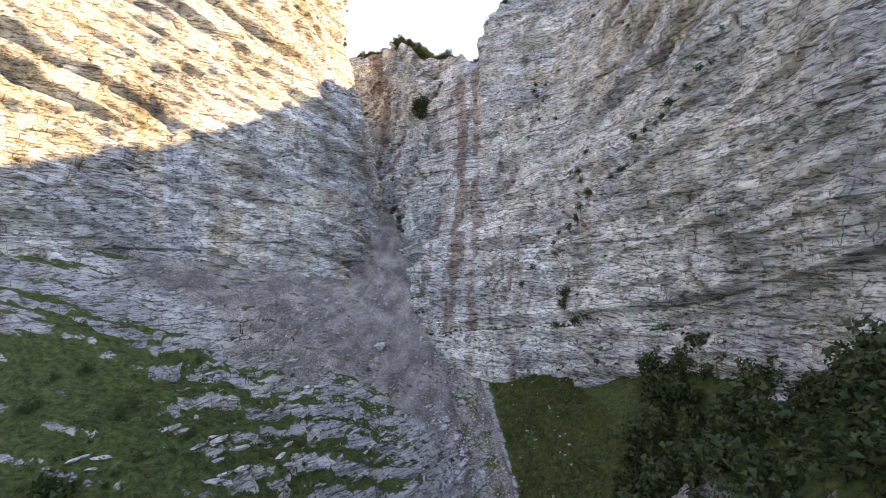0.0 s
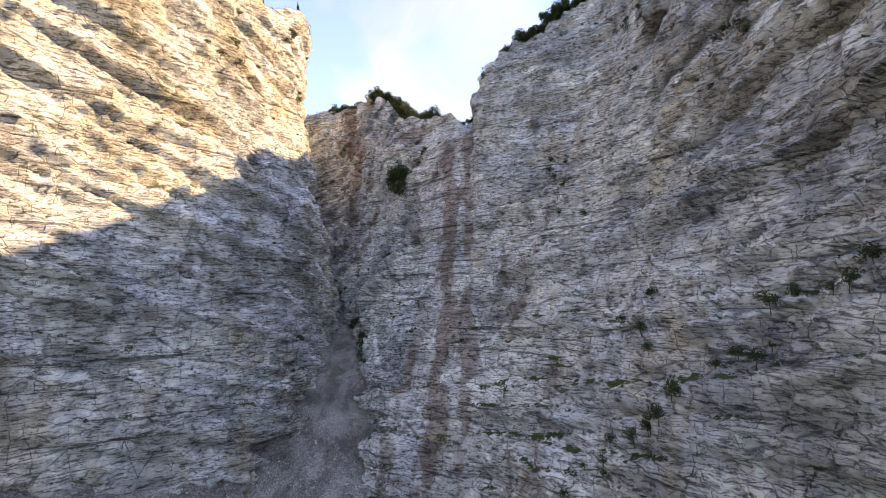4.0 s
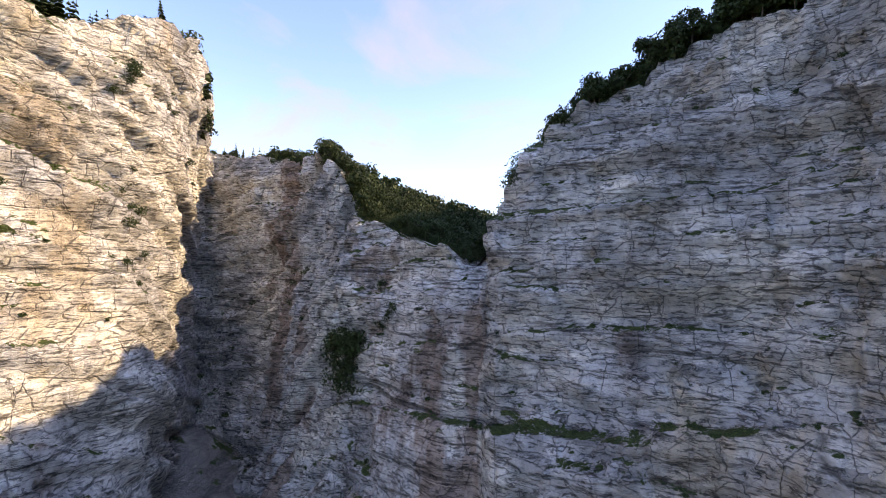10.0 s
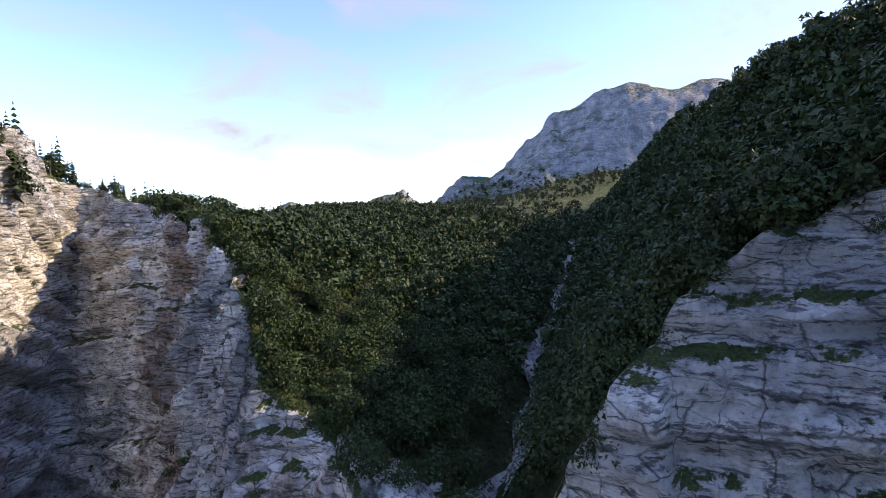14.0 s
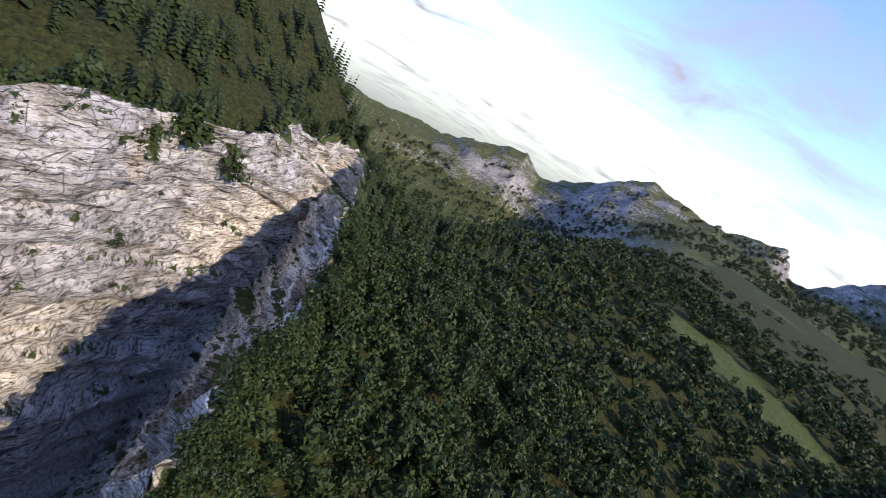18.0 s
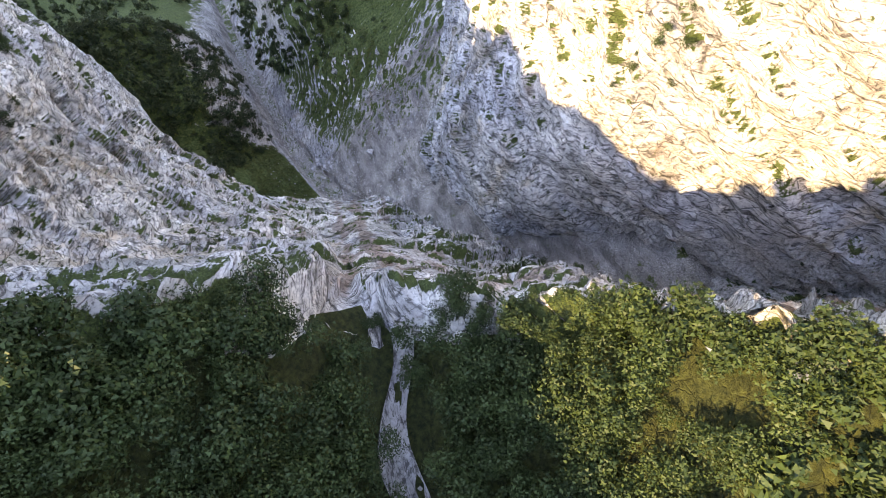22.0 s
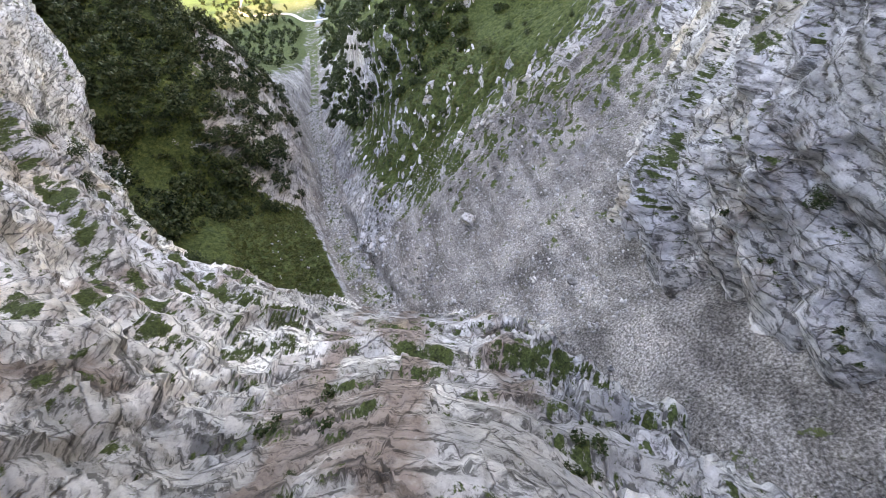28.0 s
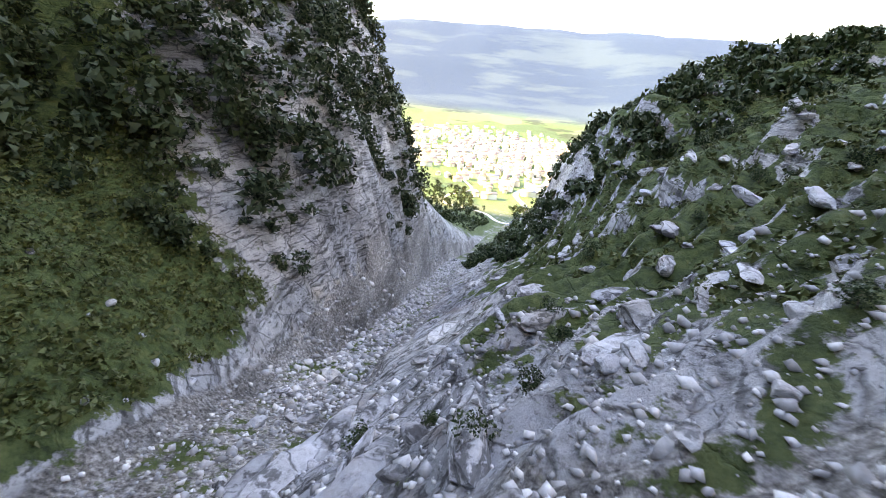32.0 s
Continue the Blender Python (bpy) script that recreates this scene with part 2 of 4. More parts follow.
def leaf_material(name, dark, light, patch=0.15):
    m, n, l, b = material(name, 0.6)
    info = n.new("ShaderNodeObjectInfo")
    geo = n.new("ShaderNodeNewGeometry")
    spot = noise_node(n, l, geo.outputs["Position"], patch, 4, 0.6)
    col = mix(n, l, ramp(n, l, spot, (0.35, K0), (0.68, W)), dark, light)
    col = mix(n, l, 0.5, col, ramp(n, l, geo.outputs["Random Per Island"], (0, (0.45, 0.45, 0.45)), (1, (1.0, 1.0, 0.9))), "MULTIPLY")
    col = mix(n, l, 0.35, col, ramp(n, l, info.outputs["Random"], (0, (0.6, 0.62, 0.5)), (1, W)), "MULTIPLY")
    l.new(col, b.inputs["Base Color"])
    return m


LEAF = leaf_material("broad_leaves", (0.022, 0.042, 0.013), (0.046, 0.078, 0.024))
NEEDLE = leaf_material("needles", (0.020, 0.040, 0.016), (0.055, 0.075, 0.026))
bark_m, n_, l_, b_ = material("bark")
l_.new(ramp(n_, l_, noise_node(n_, l_, n_.new("ShaderNodeNewGeometry").outputs["Position"], 3.0, 5, 0.6, (1, 1, 0.2)), (0.3, (0.06, 0.045, 0.035)), (0.7, (0.17, 0.14, 0.11))), b_.inputs["Base Color"])
BARK = bark_m

# ---- shapes in numbers ----
def hashed(i, j, k, seed):
    n = (i * 374761393 + j * 668265263 + k * 1274126177 + seed * 974711) & 0x7FFFFFFF
    n = (n ^ (n >> 13)) * 1103515245 & 0x7FFFFFFF
    n = (n ^ (n >> 16)) * 12345701 & 0x7FFFFFFF
    return (n & 0xFFFF) / 65535.0


def value_noise(x, y, z, seed=0):
    """Smooth noise from 0 to 1 at arrays of places."""
    xi, yi, zi = np.floor(x), np.floor(y), np.floor(z)
    fx, fy, fz = x - xi, y - yi, z - zi
    fx, fy, fz = (f * f * (3 - 2 * f) for f in (fx, fy, fz))
    xi, yi, zi = (v.astype(np.int64) for v in (xi, yi, zi))
    out = 0
    for dx in (0, 1):
        for dy in (0, 1):
            for dz in (0, 1):
                w = (fx if dx else 1 - fx) * (fy if dy else 1 - fy) * (fz if dz else 1 - fz)
                out = out + w * hashed(xi + dx, yi + dy, zi + dz, seed)
    return out


def fbm(x, y, z, scale, octaves=4, gain=0.5, seed=0):
    total, amp, norm = 0.0, 1.0, 0.0
    x, y, z = np.broadcast_arrays(np.asarray(x, float), np.asarray(y, float), np.asarray(z, float))
    for k in range(octaves):
        total = total + amp * value_noise(x * scale + 17.3 * k, y * scale - 9.1 * k, z * scale + 5.7 * k, seed + k)
        norm += amp
        amp *= gain
        scale *= 2.03
    return total / norm - 0.5


def ease(a, b, x):
    t = np.clip((x - a) / (b - a), 0, 1)
    return t * t * (3 - 2 * t)


def spline(knots, values, at):
    """A smooth curve through values at knots (Catmull-Rom slopes), for arrays of places."""
    knots, values = np.asarray(knots, float), np.asarray(values, float)
    m = np.gradient(values, knots, axis=0)
    k = np.clip(np.searchsorted(knots, at) - 1, 0, len(knots) - 2)
    h = knots[k + 1] - knots[k]
    t = np.clip((at - knots[k]) / h, 0, 1)
    if values.ndim > 1:
        t, h = t[:, None], h[:, None]
        for _ in range(values.ndim - 2):
            t, h = t[..., None], h[..., None]
    return (2 * t**3 - 3 * t**2 + 1) * values[k] + (t**3 - 2 * t**2 + t) * h * m[k] + (-2 * t**3 + 3 * t**2) * values[k + 1] + (t**3 - t**2) * h * m[k + 1]


def sheet(name, pts, mat, smooth=False):
    """A mesh object from a grid of places, rows x columns x 3."""
    r, c = pts.shape[:2]
    idx = np.arange(r * c).reshape(r, c)
    faces = np.stack([idx[:-1, :-1], idx[:-1, 1:], idx[1:, 1:], idx[1:, :-1]], -1).reshape(-1, 4)
    return raw_mesh(name, pts.reshape(-1, 3), faces, mat, smooth)


def raw_mesh(name, verts, faces, mat, smooth=False):
    me = bpy.data.meshes.new(name)
    size = faces.shape[1]
    me.vertices.add(len(verts))
    me.vertices.foreach_set("co", np.ascontiguousarray(verts, dtype=np.float32).ravel())
    me.loops.add(faces.size)
    me.loops.foreach_set("vertex_index", np.ascontiguousarray(faces, dtype=np.int32).ravel())
    me.polygons.add(len(faces))
    me.polygons.foreach_set("loop_start", np.arange(0, faces.size, size, dtype=np.int32))
    me.polygons.foreach_set("loop_total", np.full(len(faces), size, dtype=np.int32))
    if smooth:
        me.polygons.foreach_set("use_smooth", np.ones(len(faces), dtype=bool))
    me.update(calc_edges=True)
    me.materials.append(mat)
    return new(name, me)


def grid_normals(p):
    du, dv = np.gradient(p, axis=0), np.gradient(p, axis=1)
    n = np.cross(dv, du)
    return n / np.maximum(np.linalg.norm(n, axis=-1, keepdims=True), 1e-9)


# ---- the amphitheatre of cliffs: plan contours at these heights, from the outer left end round to the outer right ----
LEVELS = [-60, 0, 50, 100, 150, 190, 225, 262, 300]
STATIONS = [
    [(-195, -330), (-205, -320), (-215, -310), (-225, -300), (-235, -290), (-242, -280), (-250, -270), (-260, -260), (-270, -250)],
    [(-85, -130), (-95, -120), (-105, -110), (-112, -100), (-120, -90), (-126, -82), (-132, -75), (-140, -66), (-155, -55)],
    [(-40, -52), (-50, -48), (-66, -40), (-77, -38), (-84, -30), (-92, -22), (-98, -14), (-108, -6), (-125, 0)],
    [(-8, 0), (-16, 6), (-26, 12), (-40, 14), (-50, 24), (-58, 36), (-66, 46), (-78, 60), (-105, 75)],
    [(0, 16), (-4, 24), (-12, 30), (-13, 47), (-23, 63), (-42, 77), (-50, 90), (-57, 110), (-90, 130)],
    [(0, 30), (-4, 40), (-9, 58), (-14, 84), (-26, 99), (-38, 112), (-44, 124), (-50, 142), (-80, 165)],
    [(0, 30), (4, 42), (0, 60), (-28, 108), (-62, 164), (-78, 192), (-90, 214), (-100, 232), (-115, 245)],
    [(6, 32), (8, 44), (6, 62), (-18, 112), (-50, 166), (-60, 186), (-64, 200), (-70, 225), (-78, 250)],
    [(14, 18), (12, 32), (10, 50), (-4, 100), (-14, 140), (-25, 160), (-36, 184), (-46, 216), (-54, 245)],
    [(22, -4), (20, 12), (16, 34), (14, 76), (10, 116), (3, 138), (-2, 157), (-10, 190), (-18, 225)],
    [(30, -10), (30, 4), (29, 28), (31, 62), (32, 97), (31, 119), (33, 138), (42, 190), (48, 240)],
    [(46, -12), (48, -2), (50, 16), (50, 54), (52, 86), (52, 105), (54, 116), (66, 138), (86, 165)],
    [(64, -16), (66, -8), (71, 4), (70, 26), (80, 64), (86, 86), (90, 100), (99, 120), (115, 144)],
    [(78, -36), (82, -28), (88, -18), (86, -8), (97, 32), (105, 56), (109, 72), (116, 88), (130, 108)],
    [(94, -66), (98, -56), (103, -42), (100, -42), (106, -28), (114, -16), (120, -8), (130, 6), (148, 24)],
    [(126, -150), (130, -140), (126, -126), (122, -110), (126, -98), (130, -88), (134, -80), (142, -66), (160, -50)],
    [(195, -330), (202, -320), (210, -310), (218, -300), (224, -290), (230, -280), (236, -270), (244, -260), (260, -250)],
]
U_KNOTS = np.array([0, 1.2, 2, 3, 3.7, 4.3, 5, 5.5, 6.3, 7.3, 8.2, 9.2, 10, 11, 12, 13, 14.2])
# outer right rim, out of view, set low to let sun onto left wall
RIM_KNOTS = [0, 1.2, 2, 3, 3.7, 4.3, 5, 5.5, 6.0, 7.0, 7.25, 7.45, 8.0, 8.4, 8.75, 9.1, 9.35, 9.6, 10, 10.6, 11, 11.5, 12, 13, 14.2]
RIM = [110, 140, 202, 234, 250, 262, 252, 244, 240, 234, 228, 210, 202, 200, 190, 215, 231, 238, 245, 250, 244, 192, 156, 152, 150]


def cliff_base(us, zz):
    """Places on the bare wall: zz is the height of each row at each u."""
    c = np.array(STATIONS, float)
    rows = spline(U_KNOTS, c, us)                       # u, level, xy
    p = np.empty((*zz.shape, 3))
    for k in range(len(us)):
        p[:, k, :2] = spline(LEVELS, rows[k], zz[:, k])
    p[..., 2] = zz
    return p


us = np.linspace(0.5, 13.7, 1100)
vs = np.linspace(0, 1, 400)
rim_z = np.interp(us, RIM_KNOTS, RIM) + 7 * fbm(us * 3.1, 0 * us, 0 * us, 1.0, 4, 0.6, 71)
notch_z = 4 * np.exp(-(((us - 8.75) / 0.13) ** 2))      # the slot of the stream
rim_z = rim_z - notch_z
zz = -60 + (rim_z + 60)[None, :] * vs[:, None]
cliff = cliff_base(us, zz)
nor = grid_normals(cliff)
X_, Y_, Z_ = cliff[..., 0], cliff[..., 1], cliff[..., 2]
U_ = np.broadcast_to(us, Z_.shape)
bedding = Z_ + (0.24 + 0.26 * ease(10, -25, X_)) * Y_ + 10 * fbm(X_, Y_, Z_, 0.012, 2, seed=3)
beds = value_noise(bedding * 0.14, X_ * 0.008, Y_ * 0.008, 11)
thin = value_noise(bedding * 0.5, X_ * 0.03, Y_ * 0.03, 12)
ribs = fbm(X_, Y_, Z_ * 0.16, 0.05, 5, 0.55, 21)
blocks = fbm(X_, Y_, Z_, 0.10, 5, 0.6, 31)
facet = np.round(3.0 * value_noise(X_ * 0.07, Y_ * 0.07, bedding * 0.05, 33)) / 3.0


def courses(tall, long, seed):
    """Broken blocks laid along the beds: each course of blocks is offset by chance, each block stands out by chance."""
    s = U_ * 46.0 + 5 * fbm(X_, Y_, Z_, 0.08, 3, 0.5, seed)
    row = (bedding + 2.2 * fbm(X_, Y_, Z_, 0.12, 3, 0.5, seed + 1)) / tall
    r = np.floor(row).astype(np.int64)
    zero = np.zeros_like(r)
    col = s / (long * (0.6 + 0.8 * hashed(r, zero, zero, seed + 2))) + 7 * hashed(r, zero + 1, zero, seed + 3)
    return hashed(r, np.floor(col).astype(np.int64), zero, seed + 4) - 0.5


laid = 2.0 * courses(7.5, 16.0, 140) + 1.5 * courses(2.9, 6.5, 150)
sharp = ease(0.40, 0.60, value_noise(X_ * 0.22, Y_ * 0.22, bedding * 0.30, 34)) - 0.5
slot = -7 * np.exp(-(((U_ - 8.75) / 0.16) ** 2)) * ease(90, 180, Z_)
push = 8.0 * fbm(X_, Y_, Z_, 0.02, 3, 0.5, 41) + 5.0 * ribs + 3.4 * (ease(0.47, 0.54, beds) - 0.5) + 1.5 * (ease(0.45, 0.55, thin) - 0.5) + 2.6 * blocks + 3.0 * (facet - 0.5) + 0.8 * sharp + laid + slot
calm_slab = 1 - 0.62 * ease(7.5, 7.9, U_) * ease(9.1, 8.8, U_) * ease(205, 185, Z_)      # the smooth water-worn slabs of the headwall
push = push * calm_slab
cliff = cliff + nor * push[..., None]
rim = cliff[-1].copy()


def trend(x, y):
    """The lie of the land above the cliffs, before it is drawn to the rim."""
    ax, az = 41 + (y - 130) * 0.27, 194 + 0.07 * np.clip(y - 150, 0, 250) + 0.03 * np.maximum(y - 400, 0)
    d = x - ax
    left = 34 * (1 - np.exp(-np.maximum(-d, 0) / 90.0))
    right = np.minimum(1.2 * np.maximum(d, 0), 58 + 0.32 * np.maximum(d, 0))
    hump = (20 + 0.45 * np.clip(-x - 70, 0, 160)) * ease(-55, -85, x) * ease(270, 215, y)
    fall = 0.8 * np.maximum(-x - 85, 0) * ease(225, 300, y)
    return az + np.where(d < 0, left, right) + hump - fall


RIM_OFF = rim[26:1074:16, 2] - trend(rim[26:1074:16, 0], rim[26:1074:16, 1])


def rim_upland(x, y):
    num, den = 0.0, 1e-12
    for q, off in zip(rim[26:1074:16], RIM_OFF):
        w = 1.0 / ((x - q[0]) ** 2 + (y - q[1]) ** 2 + 16.0) ** 2
        num, den = num + w * off, den + w
    close = np.exp(-((1.0 / den) ** 0.25) / 45.0)
    return trend(x, y) + close * num / den + 5 * fbm(x, y, 0, 0.02, 4, 0.5, 61)


# ---- the valley floor and what lies beyond ----
def axis_x(y):
    return np.interp(y, [-5000, -1500, -900, -535, -214, -70, -30, 5, 40, 140], [-300, -60, 60, 35, 51, 47, 43, 36, 24, 0])


def axis_z(y):
    return np.interp(y, [-1900, -900, -700, -535, -400, -300, -214, -150, -70, -30, 5, 30, 70, 140], [-190, -184, -176, -150, -116, -88, -60, -38, -10, 9, 24, 38, 70, 110])


def ground(x, y):
    flute = 9.0 * fbm(y, 0 * y, 0.04 * x, 0.10, 5, 0.62, 53) * ease(-58, -75, y) * ease(-330, -200, y)
    d = x - axis_x(y)
    d = d + flute * ease(3, 9, d) * ease(60, 30, d)
    steep = ease(-50, -92, y)
    slope = np.interp(y, [-75, -58, -44, -31, -9, 10], [0.75, 0.80, 0.78, 0.66, 0.40, 0.30])
    tall = np.interp(y, [-420, -209, -150, -70], [10, 48, 98, 54])
    right = (1 - steep) * (slope * np.maximum(d - 5, 0) - 0) + steep * (tall * (1 - np.exp(-np.maximum(d - 3, 0) / 16)) + 0.12 * np.maximum(d - 5, 0))
    e = -d
    lefty = 0.62 * np.clip(e - 4, 0, 58) + (0.32 + 0.26 * ease(-90, -60, y)) * np.maximum(e - 62, 0) + ease(-55, -85, y) * 12 * ease(24, 44, e) + ease(-95, -150, y) * 20 * ease(28, 46, e)
    lefty = lefty + 2.8 * ease(5, 7, e + 4 * fbm(x, y, 0, 0.08, 3, 0.5, 58)) * ease(-75, -60, y)
    side = np.where(d > 0, right, lefty)
    open_ = ease(-190, -620, y)
    z = axis_z(y) + side * (1 - open_)
    calm = 1 - 0.93 * ease(-150, -420, y)
    near = 0.35 + 0.65 * ease(14, 50, np.hypot(x - 20, y + 10))
    z = z - 1.2 * (1 - near) + near * calm * (3.5 * fbm(x, y, 0, 0.03, 4, 0.5, 51) + 1.4 * fbm(x, y, 0, 0.16, 4, 0.6, 52))
    across, along = 0.63 * x + 0.77 * y, 0.77 * x - 0.63 * y
    fan = ease(4, 12, e) * ease(-45, -20, y) * ease(95, 70, e)
    rill = 0.5 - np.abs(fbm(across, along * 0.16, 0, 0.09, 4, 0.55, 62))
    z = z + fan * near * 8.0 * (rill - 0.40)
    # ledges of bedded rock across the slopes
    bed = z + 0.30 * x + 0.10 * y + 5 * fbm(x, y, 0, 0.03, 4, 0.55, 55)
    slabs = np.maximum(ease(8, 20, e + 10 * fbm(x, y, 0, 0.05, 3, 0.5, 59)) * ease(0, -32, y - 0.35 * np.maximum(e - 30, 0)), 0) * calm * (0.45 + 0.55 * ease(-0.12, 0.10, fbm(x, y, 0, 0.045, 3, 0.5, 60)))
    for gap, rise, seed in ((4.2, 3.0, 56), (1.7, 1.3, 57)):
        f = bed / gap + 2.6 * fbm(x, y, 0, 0.06, 4, 0.6, seed)
        f = f - np.floor(f)
        z = z + slabs * rise * (ease(0.0, 0.22, f) * (1 - f) * 1.2)
    hills = ease(-2100, -3700, y) * (400 + 160 * fbm(x, y, 0, 0.0011, 4, 0.5, 57)) + 60 * ease(-2000, -2500, y) * ease(-200, -700, x)
    return z + hills


def spaced(a, b, fine, coarse, lo, hi):
    """Places from a to b, fine between lo and hi, coarser outside."""
    out, v = [a], a
    while v < b:
        gap = max(lo - v, v - hi, 0)
        v += fine + gap * coarse
        out.append(min(v, b))
    return np.array(out)


gx = spaced(-4800, 4800, 0.65, 0.04, -50, 78)
gy = spaced(-4900, 160, 0.65, 0.03, -110, 20)
GX, GY = np.meshgrid(gx, gy)
GZ = ground(GX, GY)


def zones(x, y):
    """How far each place is turf, grey scree, cultivated valley."""
    d = x - axis_x(y)
    e = -d
    n1 = fbm(x, y, 0, 0.05, 4, 0.55, 81)
    bank = ease(6, 10, d + 8 * n1) * ease(24, 10, y) * (1 - 0.62 * ease(-52, -70, y) * ease(40, 22, d))
    slab_turf = 0.75 * ease(14, 30, e + 25 * n1) * ease(-22, -42, y + 40 * n1 + 0.45 * np.maximum(e - 30, 0))
    scree_side = ease(30, 40, e + 14 * n1) * ease(-62, -40, y - 0.25 * (e - 40) + 20 * n1) * ease(160, 140, e) * (0.62 + 0.5 * n1)
    turf = np.clip(bank + slab_turf * (1 - 0.85 * scree_side), 0, 1) * ease(-3, 3, np.abs(d) - 4)
    crest = ease(95, 120, e + 20 * n1) * (0.15 + 0.85 * ease(-60, -85, y))
    turf = np.maximum(turf, crest)
    scree = np.clip(ease(9, 5, np.abs(d)) + scree_side + ease(-34, -18, y) * ease(48, 40, e) * ease(-2, 3, e + 4), 0, 1)
    plain = ease(-560, -700, y + 60 * n1)
    return turf, scree * (1 - 0.9 * turf), plain


def paint(ob, **layers):
    for key, values in layers.items():
        a = ob.data.attributes.new(key, "FLOAT", "POINT")
        a.data.foreach_set("value", np.ascontiguousarray(values, dtype=np.float32).ravel())


soil_m, n, l, b = material("valley_ground", 0.95)
geo = n.new("ShaderNodeNewGeometry")
pos = geo.outputs["Position"]
fine_ = noise_node(n, l, pos, 0.8, 9, 0.72)
grain_ = noise_node(n, l, pos, 3.0, 6, 0.7)
mid_ = noise_node(n, l, pos, 0.09, 6, 0.6)
grass_c = ramp(n, l, fine_, (0.36, (0.022, 0.036, 0.012)), (0.5, (0.062, 0.094, 0.028)), (0.66, (0.125, 0.15, 0.055)))
rocky, relief_, _, _ = limestone(n, l, pos, (0.50, 0.48, 0.46), (0.42, 0.42, 0.43), (0.40, 0.34, 0.25), 20)
scree_c = ramp(n, l, grain_, (0.36, (0.085, 0.078, 0.074)), (0.5, (0.30, 0.28, 0.262)), (0.66, (0.68, 0.645, 0.61)))
scree_c = mix(n, l, 0.6, scree_c, ramp(n, l, mid_, (0.38, (0.38, 0.37, 0.38)), (0.5, (0.8, 0.79, 0.79)), (0.64, (1.25, 1.22, 1.2))), "MULTIPLY")
run_ = noise_node(n, l, pos, 0.16, 7, 0.66, (1.0, 0.14, 1.0), (0, 0, radians(51)))
scree_c = mix(n, l, 0.85, scree_c, ramp(n, l, run_, (0.40, grey(0.52)), (0.5, grey(0.95)), (0.6, grey(1.35))), "MULTIPLY")
edge = maths(n, l, "MULTIPLY", maths(n, l, "SUBTRACT", mid_, 0.5), 0.9)
col = mix(n, l, ramp(n, l, maths(n, l, "ADD", maths(n, l, "ADD", attr(n, "scree"), edge), maths(n, l, "MULTIPLY", maths(n, l, "SUBTRACT", fine_, 0.5), 0.9)), (0.42, K0), (0.58, W)), rocky, scree_c)
turf_f = maths(n, l, "ADD", maths(n, l, "ADD", attr(n, "turf"), edge), maths(n, l, "MULTIPLY", maths(n, l, "SUBTRACT", fine_, 0.5), 1.2))
sep_n = n.new("ShaderNodeSeparateXYZ")
l.new(geo.outputs["Normal"], sep_n.inputs[0])
rib_ = noise_node(n, l, pos, 0.22, 7, 0.68, (1, 1, 0.28), (0, radians(-14), 0))
turf_f = maths(n, l, "ADD", turf_f, maths(n, l, "MULTIPLY", maths(n, l, "SUBTRACT", rib_, 0.5), 1.6))
turf_f = maths(n, l, "ADD", turf_f, maths(n, l, "MULTIPLY", maths(n, l, "SUBTRACT", sep_n.outputs["Z"], 0.72), 2.4))
col = mix(n, l, ramp(n, l, turf_f, (0.44, K0), (0.56, W)), col, grass_c)
col = mix(n, l, attr(n, "wooded"), col, ramp(n, l, fine_, (0.36, (0.012, 0.018, 0.006)), (0.64, (0.06, 0.072, 0.022))))
# fields and woods on the plain
vor = n.new("ShaderNodeTexVoronoi")
vor.inputs["Scale"].default_value = 0.0065
mpf = n.new("ShaderNodeMapping")
mpf.inputs["Scale"].default_value = (1.0, 0.6, 0.0)
l.new(pos, mpf.inputs["Vector"])
l.new(mpf.outputs[0], vor.inputs["Vector"])
sepf = n.new("ShaderNodeSeparateColor")
l.new(vor.outputs["Color"], sepf.inputs[0])
field = ramp(n, l, sepf.outputs[0], (0.0, (0.065, 0.125, 0.05)), (0.35, (0.085, 0.15, 0.065)), (0.6, (0.13, 0.165, 0.10)), (0.85, (0.05, 0.095, 0.045)))
wood = ramp(n, l, noise_node(n, l, pos, 0.004, 5, 0.6), (0.55, K0), (0.60, W))
field = mix(n, l, wood, field, (0.035, 0.055, 0.03))
col = mix(n, l, attr(n, "plain"), col, field)
# far hills: the blue of distance haze is put into their base colour
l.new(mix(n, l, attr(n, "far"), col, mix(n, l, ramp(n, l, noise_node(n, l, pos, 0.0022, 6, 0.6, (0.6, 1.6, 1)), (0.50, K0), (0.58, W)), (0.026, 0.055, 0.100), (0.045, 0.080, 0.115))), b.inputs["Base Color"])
bump(n, l, b, maths(n, l, "ADD", relief_, maths(n, l, "MULTIPLY", grain_, 0.25)), 0.9, 0.9)
ground_ob = sheet("ground", np.stack([GX, GY, GZ], -1), soil_m)
t_, s_, p_ = zones(GX, GY)
# far weights the painted haze blue, growing with distance down the valley
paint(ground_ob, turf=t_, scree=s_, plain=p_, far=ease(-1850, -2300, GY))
tagged(ground_ob, "valley ground of grey scree, turf and rock slabs", "ground", kind="structure")

# the wall goes on over its rim onto the land above
outward = np.zeros_like(rim)
mid_line = np.stack([np.interp(rim[:, 1], [-320, 0, 150, 260], [20, 20, 30, -10]), np.minimum(rim[:, 1], 120) - 30], -1)
outward[:, :2] = rim[:, :2] - mid_line
outward /= np.linalg.norm(outward, axis=1, keepdims=True)
LANE = np.array([(41, 150, 309), (35, 147, 290), (34, 137, 262), (35, 125, 231), (35, 117, 209), (31, 77, 137), (28, 60, 104), (26, 40, 75), (26, 15, 50), (28, -15, 33)], float)      # kept free of plants and stones


